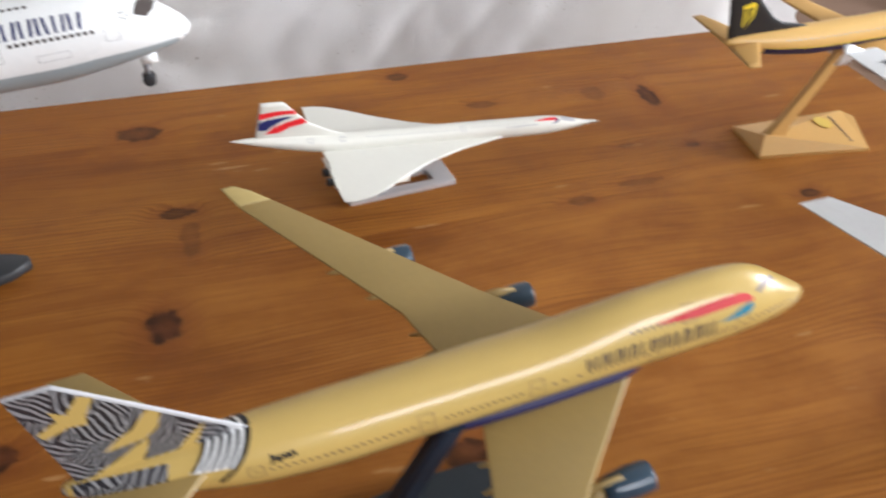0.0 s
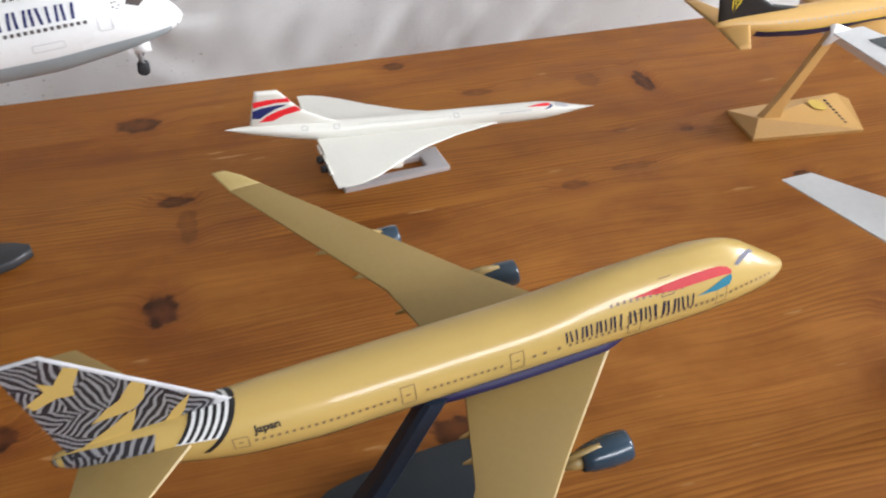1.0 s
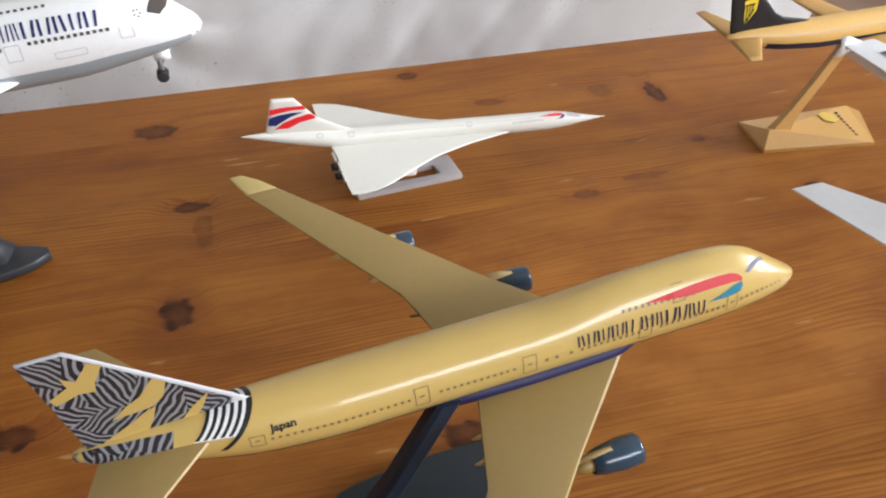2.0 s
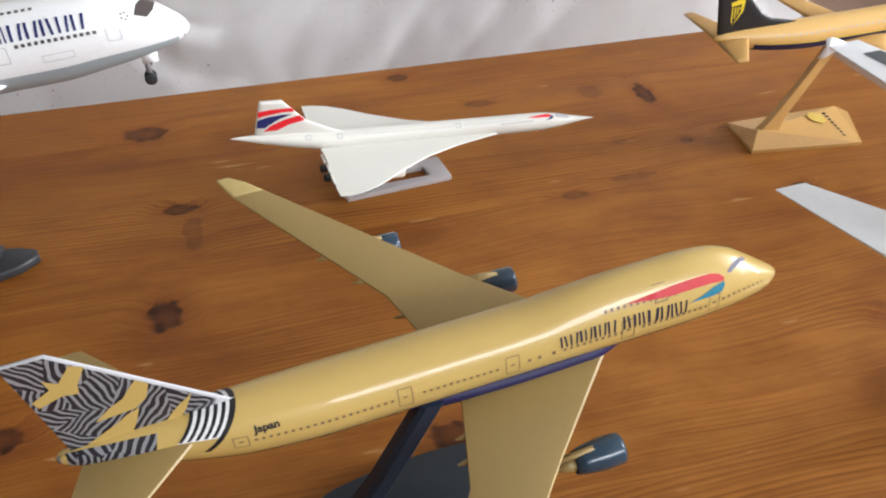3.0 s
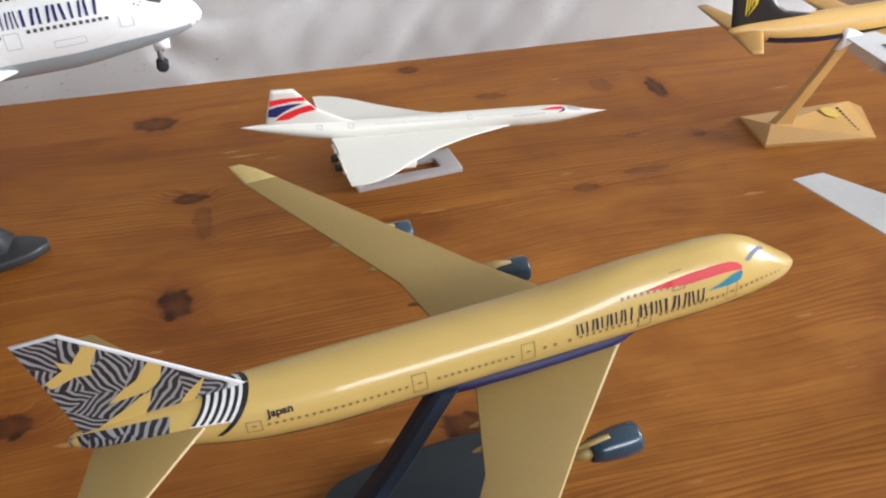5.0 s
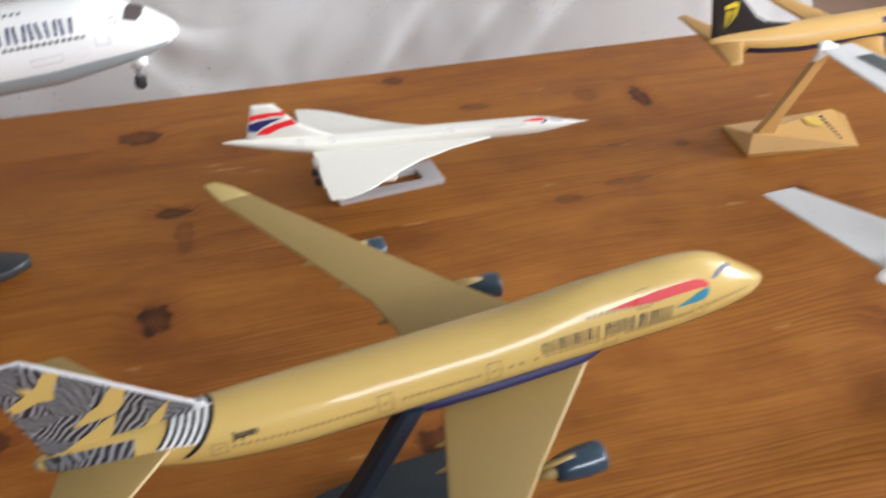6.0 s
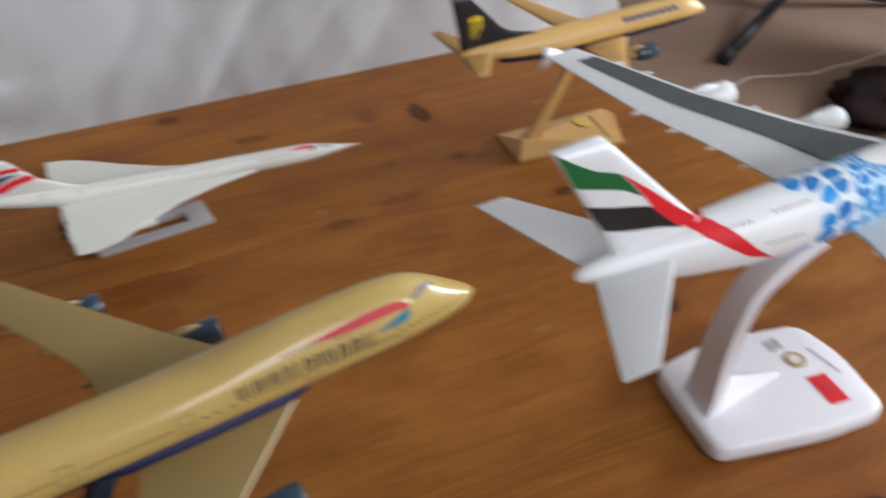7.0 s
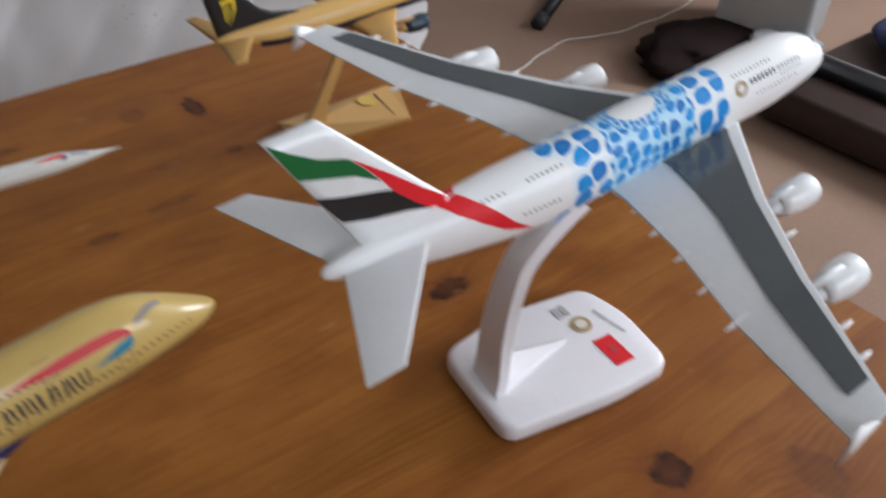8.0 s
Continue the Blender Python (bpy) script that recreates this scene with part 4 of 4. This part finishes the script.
both(decker_side)
e_fin = part("fin", wing([(2.0, -52.5, 12.2, 0, 1.0), (4.2, -55.5, 9.9, 0, .9), (17.1, -66.8, 4.9, 0, .5)], SE, upright=True), WHITE, decker)


def e_depth(z):
    return float(np.interp(z, [2, 4.2, 17.1], [.5, .45, .25])) + 0.03


for mirror in (False, True):
    part("flag_green", on_fin([[(-71.3, 16.75), (-69.5, 15.3), (-67.5, 13.9), (-65.0, 12.85), (-63.6, 11.2), (-62.3, 9.4), (-64.5, 10.9), (-67, 11.8), (-69.4, 12.7)]], SE, e_depth, mirror), GREEN, e_fin, "green flag panel")
    part("flag_black", on_fin([[(-68.4, 10.4), (-66, 9.5), (-63.5, 8.75), (-61.3, 8.0), (-60.2, 7.0), (-58.7, 5.3), (-57.6, 4.2), (-60, 5.1), (-64, 6.1), (-66.4, 7.0)]], SE, e_depth, mirror), BLACK, e_fin, "black flag panel")
    part("flag_red", on_fin([[(-64.95, 12.85), (-63.6, 11.7), (-61.4, 9.75), (-58.4, 6.85), (-55.9, 4.7), (-56.3, 4.0), (-57.9, 4.35), (-59.5, 5.9), (-61.1, 7.6), (-62.2, 9.4), (-63.6, 11.3)]], SE, lambda z: e_depth(z) + .01, mirror), RED, e_fin, "red flag panel")
    part("ribbon_red", skin(E, [[(-57.5, 88), (-54.9, 88), (-53.9, 60), (-52.2, 30), (-50.4, 0), (-47.5, -33), (-51.4, -10), (-53.6, 14), (-55.8, 44)]], .04, mirror), RED, e_body, "red ribbon running down from the tail")
e_rows = row_of(-54.3, -50.7, .62, lambda x: 49, .26, 3.2) + row_of(-47.8, -43.7, .62, lambda x: 52, .26, 3.2) + row_of(-49.1, -44.9, .62, lambda x: 4, .26, 3.2) + row_of(-19.1, -13.2, .62, lambda x: 54, .26, 3.2) + row_of(-16, -9.4, .62, lambda x: 11, .22, 2.6)
part("window_band", skin(E, e_rows, .035), WINDOW_INK, e_body, "rows of tiny printed dark windows")["kind"] = "stuff"
part("emblem", skin(E, [[(-18.5 + 1.0 * math.cos(a * math.pi / 8), 31 + 13 * math.sin(a * math.pi / 8)) for a in range(16)]], .035), GOLD, e_body, "round gold printed emblem")
part("emblem", skin(E, [[(-18.5 + .5 * math.cos(a * math.pi / 6), 31 + 6.5 * math.sin(a * math.pi / 6)) for a in range(12)]], .05), WHITE, e_body, "white centre of the emblem")
part("bar_row", skin(E, [rect(-16.8 + .62 * i, 34.5, .4, 8) for i in range(7)], .035), WINDOW_INK, e_body, "row of dark printed bars")["kind"] = "stuff"
part("bar_row", skin(E, [rect(-12.2 + .6 * i, 35, .34, 7) for i in range(7)] + [rect(-12.0 + .5 * i, 24, .3, 3) for i in range(8)], .035), FAINT_INK, e_body, "row of faint grey printed bars")["kind"] = "stuff"
for mirror in (False, True):
    part("cockpit_window", skin(E, [[(-4.6, 44), (-3.4, 38), (-2.6, 66), (-2.5, 88), (-3.6, 88), (-3.9, 66)]], .04, mirror), WINDOW_INK, e_body, "dark printed cockpit windows")
# stand: rounded base, a curved blade and a tapering rib
base = prism(rounded([(0.3125, 0.1785), (0.3045, 0.1235), (0.360, 0.1110), (0.3955, 0.1085), (0.4035, 0.145), (0.4000, 0.1715), (0.350, 0.1825)], 0.009), "z", TOP, TOP + 0.0105, 0.0024)
world_part("stand_base", base, STAND_WHITE, decker, "white plastic stand base with rounded corners")
blade = bmesh.new()
rows_b = []
CURVE_Z = [0.7590, 0.7700, 0.7850, 0.8030, 0.8230, 0.8330, 0.8440]
CURVE_X = [0.3155, 0.3180, 0.3195, 0.3235, 0.3325, 0.3440, 0.3620]
for q in range(25):
    f = q / 24
    z = CURVE_Z[0] + (CURVE_Z[-1] - CURVE_Z[0]) * math.sin(f * 1.5) / math.sin(1.5)
    x = float(hermite(CURVE_Z, CURVE_X, z))
    near, far = 0.1405 + 0.0060 * min(1, f * 1.8), 0.1610 - 0.0020 * f
    t = 0.0024 + 0.0014 * f
    skew = (far - near) * 0.15
    ring = [(-t, near, 0), (t, near - 0.0008, 0), (t * .9, near + 0.003, 0), (t * .1, (near + far) / 2, 0), (t * .9, far - 0.002, skew), (t, far, skew), (-t, far, skew), (-t * 1.2, (near + far) / 2, skew / 2)]
    rows_b.append([blade.verts.new((x + a + d, y, z - a * f * 0.9)) for a, y, d in ring])
for p, q in zip(rows_b, rows_b[1:]):
    for r in range(8):
        blade.faces.new((p[r], p[(r + 1) % 8], q[(r + 1) % 8], q[r]))
blade.faces.new(rows_b[0])
blade.faces.new(list(reversed(rows_b[-1])))
sharp(world_part("stand_arm", blade, STAND_WHITE, decker, "curved white plastic stand arm"), 50)
rib = bmesh.new()
rb = [rib.verts.new(p) for p in ((0.3165, 0.1395, TOP + 0.0100), (0.3165, 0.1600, TOP + 0.0100), (0.3660, 0.1480, TOP + 0.0100), (0.3185, 0.1425, TOP + 0.0150), (0.3185, 0.1570, TOP + 0.0190), (0.3655, 0.1478, TOP + 0.0112))]
for q in ((0, 1, 2), (0, 2, 5, 3), (1, 4, 5, 2), (3, 5, 4), (0, 3, 4, 1)):
    rib.faces.new([rb[i] for i in q])
sharp(world_part("stand_rib", rib, STAND_WHITE, decker), 20)


def base_print(cx, cy, w, h, turn, mat, label, thick=0.0004):
    bm = box(-w / 2, w / 2, -h / 2, h / 2, 0, thick)
    bm.transform(pose(cx, cy, TOP + 0.0105, 0, 0, turn))
    world_part("print", bm, mat, decker, label).data.shade_flat()


base_print(0.3785, 0.1296, 0.0105, 0.0185, -7, RED, "red printed square")
base_print(0.3790, 0.1300, 0.0040, 0.0050, -7, FADED_RED, "paler mark in the red square", 0.0006)
for i in range(6):
    base_print(0.3925 - 0.0003 * i, 0.1365 + 0.0034 * i, 0.0016, 0.0024, -7, PALE_INK, "tiny grey printed bar")
for i in range(2):
    base_print(0.3745 + 0.0042 * i, 0.1640, 0.0032, 0.0075, -7, FAINT_INK, "small grey printed panel")
for r, h, mat, label in ((.0056, 0.0, GOLD, "round gold printed emblem"), (.0030, .0004, WARM_WHITE, "pale centre of the emblem")):
    disc = lathe([(0, r), (0.0004, r)], 1, (0, 0, 0), 24)
    disc.transform(pose(0.3785, 0.1515, TOP + 0.0105 + h, 0, -90, 0))
    world_part("print", disc, mat, decker, label).data.shade_flat()

# tan twin-jet on a tan stand
SR = 1 / 200
twin = thing("model_airplane", pose(0.5087, 0.3969, 0.8393, 0.94, -3.79, -2.70), "tan twin-engined airliner model with navy belly on tan stand", "model airplane", "model airplanes on the table")
T = Hull([(0, -.6, .03, .03, .03), (-.25, -.58, .5, .45, .4), (-1.0, -.45, 1.0, 1.0, .85), (-2.5, -.2, 1.55, 1.75, 1.45), (-4.5, 0, 1.85, 2.0, 1.9), (-24, 0, 1.88, 2.0, 2.0), (-30, .3, 1.6, 1.7, 1.75), (-35, .85, 1.0, 1.15, 1.2), (-37.6, 1.2, .45, .55, .55), (-38.2, 1.25, .05, .05, .05)], SR)
t_body = part("fuselage", T.mesh(), TAN_PAINT, twin)
part("belly_paint", T.mesh(20, 50, x0=-33.0, x1=-1.2, th0=-166, th1=-14, lift=0.025), NAVY, t_body, "navy blue belly paint")
TW = [(1.0, -13.2, 8.2, -1.3, .9), (5.5, -16.4, 4.6, -1.0, .6), (15.8, -22.2, 1.9, .3, .25), (16.3, -23.0, 1.2, 1.2, .15)]
TH = [(.3, -33.4, 4.6, 1.0, .4), (7.2, -37.4, 1.5, 1.6, .2)]


def twin_side(k):
    part("wing", wing(TW, SR, k), TAN, twin)
    part("tailplane", wing(TH, SR, k), TAN, twin)
    turbofan(twin, (-11.4, k * 4.9, -2.3), SR, 1.05, 3.2, STEEL_BLUE, TAN, "steel-blue engine cowl", TAN, -1.3)


both(twin_side)
t_fin = part("fin", wing([(1.2, -24.0, 13.7, 0, .5), (2.2, -27.4, 10.5, 0, .45), (2.9, -30.4, 7.6, 0, .42), (3.8, -31.84, 6.26, 0, .4), (9.3, -36.8, 2.1, 0, .25)], SR, upright=True), BLACK, twin, "black tail fin")


def t_depth(z):
    return float(np.interp(z, [1.2, 2.2, 2.9, 3.8, 9.3], [.25, .225, .21, .2, .125])) + 0.03


for mirror in (False, True):
    part("harp_emblem", on_fin([[(-36.7, 5.9), (-35.4, 6.3), (-34.8, 6.0), (-34.9, 4.6), (-36.2, 2.7), (-35.2, 4.6), (-35.2, 5.6), (-36.6, 5.4)]] + [[(-36.5 + .38 * i, 5.3 - .02 * i), (-36.33 + .38 * i, 5.3), (-36.2 + .3 * i, 3.2 + .55 * i), (-36.34 + .3 * i, 3.2 + .5 * i)] for i in range(4)], SR, t_depth, mirror), YELLOW, t_fin, "yellow printed harp-like emblem")
part("bar_row", skin(T, [rect(-14.0 + 1.12 * i, 38, .8, 22) for i in range(8)], .03), DEEP_BLUE, t_body, "row of dark blue printed bars")["kind"] = "stuff"
part("window_band", skin(T, row_of(-30, -4.5, .8, lambda x: 24, .3, 5), .03), FAINT_INK, t_body, "row of tiny printed windows")["kind"] = "stuff"
part("cheat_line", skin(T, [[(-33, -13.5), (-3, -13.5), (-3, -10), (-33, -10)]], .03), YELLOW, t_body, "thin yellow line above the belly")
# stand: flat base with a ridge, and a slanting arm
ridge = bmesh.new()
foot = [(0.3590, 0.3900), (0.4412, 0.3795), (0.4600, 0.420), (0.4560, 0.4300), (0.3630, 0.4290)]
low = [ridge.verts.new((x, y, TOP)) for x, y in foot]
high = [ridge.verts.new((x, y, TOP + 0.0025)) for x, y in foot]
peak = ridge.verts.new((0.3660, 0.3990, TOP + 0.0125))
ridge.faces.new(low)
for q in range(5):
    ridge.faces.new((low[q], low[(q + 1) % 5], high[(q + 1) % 5], high[q]))
ridge.faces.new((high[0], high[1], peak))
ridge.faces.new((high[4], high[0], peak))
ridge.faces.new((high[1], high[2], high[3], peak))
ridge.faces.new((high[3], high[4], peak))
sharp(world_part("stand_base", ridge, TAN, twin, "tan plastic stand base"), 12)
arm = bmesh.new()
rings = []
for cx, cz, w, d in ((0.375, TOP + 0.009, .0085, .0030), (0.3785, TOP + 0.016, .0060, .0026), (0.3835, TOP + 0.025, .0048, .0024), (0.3955, TOP + 0.046, .0042, .0022), (0.4125, 0.8285, .004, .0022)):
    rings.append([arm.verts.new((cx + a * w, 0.4015 + b * d, cz)) for a, b in ((-1, -1), (1, -1), (1, 1), (-1, 1))])
for p, q in zip(rings, rings[1:]):
    for r in range(4):
        arm.faces.new((p[r], p[(r + 1) % 4], q[(r + 1) % 4], q[r]))
arm.faces.new(rings[0])
arm.faces.new(list(reversed(rings[-1])))
sharp(world_part("stand_arm", arm, TAN, twin, "slanting tan plastic stand arm"))
for i in range(8):
    mark = box(-.0008, .0008, -.0010, .0010, -.002, .0010)
    mark.transform(pose(0.4356, 0.4045, TOP + 0.0036, 3.1, 6.8, 0) @ pose(0, 0, 0, 0, 0, -98) @ pose(0.00418 * (i - 3.5), 0, 0))
    world_part("bar", mark, INK, twin, "tiny dark printed bar on the base").data.shade_flat()
mark = lathe([(0, .0075), (.0003, .0075)], 1, (0, 0, 0), 6)
mark.transform(pose(0.426, 0.4125, TOP + 0.0063, 3.1, 6.8, 0) @ pose(0, 0, 0, 0, -90, 0))
world_part("print", mark, FADED_YELLOW, twin, "pale yellow printed emblem on the base").data.shade_flat()

# white double-decker with wheels down
SL = 1 / 192
big = thing("model_airplane", pose(0.0005, 0.412, 0.8810, 0, -4.5, 2), "white double-deck airliner model with grey belly and landing gear", "model airplane", "model airplanes on the table")
L = Hull(E.st.tolist(), SL)
l_body = part("fuselage", L.mesh(), WHITE, big)
part("belly_paint", L.mesh(24, 60, x0=-60, x1=-.6, th0=-157, th1=-23, lift=.03), BELLY_GREY, l_body, "grey belly paint")

LW = [(2.0, -16.8, 20.4, -2.6, 2.0), (5.0, -19.6, 17.4, -2.3, 1.7), (14.5, -28.0, 11.4, -1.0, 1.2), (40.5, -47.5, 4.2, 3.0, 0.4)]


def big_side(k):
    part("wing", wing(LW, SL, k), PALE, big)
    part("tailplane", wing(EH, SL, k), PALE, big)
    turbofan(big, (-20.8, k * 14.6, -2.6), SL, 1.6, 4.6, WHITE, PALE, "", PALE, -0.9)
    turbofan(big, (-31.0, k * 25.5, -0.7), SL, 1.6, 4.6, WHITE, PALE, "", PALE, 0.9)


both(big_side)
part("fin", wing([(2.0, -52.5, 15.5, 0, 1.0), (4.2, -55.5, 12.4, 0, .9), (17.1, -66.8, 4.9, 0, .5)], SL, upright=True), INK, big, "dark blue tail fin")
l_rows = row_of(-40, -13.4, .6, lambda x: 63, .32, 4.5) + row_of(-15.4, -8.5, .6, lambda x: 17, .32, 4.5) + row_of(-36, -18.0, .6, lambda x: 15, .32, 4.5)
part("window_band", skin(L, l_rows, .035), WINDOW_INK, l_body, "two rows of dark printed windows")["kind"] = "stuff"
prints("bar", L, letter_bars(-20.2, (1.1, 1.25, .7, .7, 1.25, 1.2, 1.25, 1.1, 1.2), .18, .5, lambda x: 23.5, lambda x: 45.0), DEEP_BLUE, l_body, .04)
for mirror in (False, True):
    part("cockpit_window", skin(L, [[(-4.7, 40), (-3.6, 38), (-2.9, 58), (-2.6, 88), (-3.7, 88), (-4.3, 64)]], .04, mirror), WINDOW_INK, l_body, "dark grey cockpit window")
l_lines = [frame_of(-6.9, 12, 1.2, 20, .06, .8), frame_of(-17.0, 8, 1.3, 20, .06, .8), frame_of(-12.2, -5, 2.8, 9, .05, .7)]
prints("door_outline", L, l_lines, FAINT_INK, l_body)
part("emblem", skin(L, [rect(-5.6 + .3 * math.cos(a * 1.2566), 38 + 6 * math.sin(a * 1.2566), .17, 2.6) for a in range(5)], .035), WINDOW_INK, l_body, "tiny ring of dots")
gear = part("nose_gear", sweep([(-5.0 * SL, 0, -3.0 * SL), (-5.1 * SL, 0, -5.9 * SL)], .28 * SL, 10), STRUT_METAL, big, "dull metal nose gear leg")
part("strut", sweep([(-3.6 * SL, 0, -3.0 * SL), (-5.1 * SL, 0, -4.9 * SL)], .15 * SL, 8), STRUT_METAL, gear)
for k in (-.42, .42):
    tyre = lathe([(-.22, .1), (-.22, .5), (-.15, .62), (.15, .62), (.22, .5), (.22, .1)], SL, (0, 0, 0), 24)
    tyre.transform(Matrix.Translation((-5.1 * SL, k * SL, -5.9 * SL)) @ pose(0, 0, 0, 0, 0, 90))
    part("wheel", tyre, TYRE, gear, "black rubber tyre")
for k in (-1, 1):
    part("gear_door", box(-5.4 * SL, -3.8 * SL, k * .7 * SL - .0003, k * .7 * SL + .0003, -4.0 * SL, -3.0 * SL), WHITE, gear, "small white gear door")
# dark stand with a rounded foot
foot = prism([(-0.30, 0.384), (-0.128, 0.3805), (-0.113, 0.3865), (-0.1035, 0.395), (-0.105, 0.401), (-0.114, 0.405), (-0.125, 0.407), (-0.30, 0.418)], "z", TOP, TOP + 0.006, 0.0014)
world_part("stand_base", foot, DARK_PLASTIC, big, "dark grey plastic stand base")
world_part("stand_arm", sweep([(-0.128, 0.399, TOP + 0.003), (-0.140, 0.400, 0.765), (-0.158, 0.402, 0.80), (-0.175, 0.405, 0.846)], [.010, .009, .007, .006], 16), DARK_PLASTIC, big, "dark grey plastic stand arm")


# ---- things on the carpet beyond the table ----
tripod = thing("floor_stand", pose(2.31, 1.87, 0), "black metal floor stand with splayed legs on the carpet", "stand")
for q, (tx, ty) in enumerate(((1.85, 1.656), (2.36, 2.40), (2.74, 1.72))):
    a, b = Vector((0, 0, 0.10)), Vector((tx - 2.31, ty - 1.87, 0.02))
    leg = part("leg", sweep([a, a.lerp(b, .5), b], 0.019, 12), BLACK_METAL, tripod)
    d = (b - a).normalized()
    part("foot", sweep([b - d * .03, b + d * .012], .023, 12), TYRE, leg)
part("pole", sweep([(0, 0, 0.06), (0, 0, 1.1)], 0.02, 16), BLACK_METAL, tripod)
cable = []
for q in range(81):
    x = 1.45 + 1.25 * q / 80
    y = float(hermite([1.45, 1.646, 1.848, 2.034, 2.246, 2.419, 2.7], [1.43, 1.492, 1.54, 1.486, 1.488, 1.519, 1.6], x))
    cable.append((x, y + 0.003 * math.sin(x * 45), 0.004))
tagged(part("power_cable", sweep(cable, 0.0020, 8), CABLE_WHITE, None), "thin white cable lying loose on the brown carpet", "cable")


def lump(name, centre, size, mat, label, category, rough=0.18):
    bm = bmesh.new()
    bmesh.ops.create_icosphere(bm, subdivisions=4, radius=1)
    for v in bm.verts:
        p = v.co.copy()
        k = 1 + rough * noise.noise(p * 1.7 + Vector((centre[0], centre[1], 0))) + rough * .4 * noise.noise(p * 4.5)
        v.co = Vector((p.x * k * size[0], p.y * k * size[1], max(-size[2], p.z * k * size[2] * 1.15)))
    bm.transform(Matrix.Translation((centre[0], centre[1], size[2])))
    return tagged(part(name, bm, mat, None), label, category)


lump("bag", (2.06, 1.22), (.19, .14, .045), MATTE_BROWN, "slumped dark brown cloth bag on the carpet", "bag", .28)
lump("plastic_wrap", (2.24, 1.09), (.11, .08, .05), CRATE, "crumpled clear plastic wrap lying on the carpet", "plastic wrap", .55)
crate = thing("plastic_crate", pose(2.36, 1.20, 0, 0, 0, 20), "cloudy grey plastic storage crate standing on the carpet", "crate")
part("shell", box(-.16, .16, -.13, .13, 0.0, .40, .02, 3), CRATE, crate)
part("lid", box(-.17, .17, -.14, .14, .40, .425, .01, 2), CRATE, crate)
for x in (-.165, .165):
    part("handle", sweep([(x, -.05, .30), (x * 1.08, -.03, .31), (x * 1.08, .03, .31), (x, .05, .30)], .008, 8), STRUT_METAL, crate)
platform = thing("platform", pose(0, 0, 0), "low dark brown leather platform with a black rail on carpet", "platform")
part("deck", box(1.90, 2.75, -0.78, 0.93, 0.02, 0.11, .015, 3), DARK_LEATHER, platform)
part("rail", box(2.03, 2.09, -0.76, 0.91, 0.11, 0.135, .006, 2), BLACK_METAL, platform, "black rail along the edge")
part("trim_strip", box(2.091, 2.101, -0.76, 0.91, 0.11, 0.140, .002, 1), STRUT_METAL, platform, "thin metal strip")
for x, y in ((1.98, -.75), (2.66, -.75), (1.98, .85), (2.66, .85)):
    part("foot", box(x, x + .05, y, y + .05, 0, .03), BLACK_METAL, platform)
lump("cushion", (2.42, .66), (.24, .24, .04), NAVY_CLOTH, "navy blue cloth cushion on the low platform", "cushion", .1).location = (0, 0, .112)
spk = thing("loudspeaker", pose(2.12, 2.42, 0, 0, 0, 25), "small black box loudspeaker standing on the carpet", "loudspeaker")
part("cabinet", box(-.09, .09, -.09, .09, 0, .22, .01, 2), BLACK_METAL, spk)
part("cone", lathe([(0, .055), (.004, .06), (.004, .02), (.010, .001)], 1, (0, 0, 0), 24), FAINT_INK, spk, "pale cone").matrix_basis = pose(0, -.09, .12, 0, 0, -90)
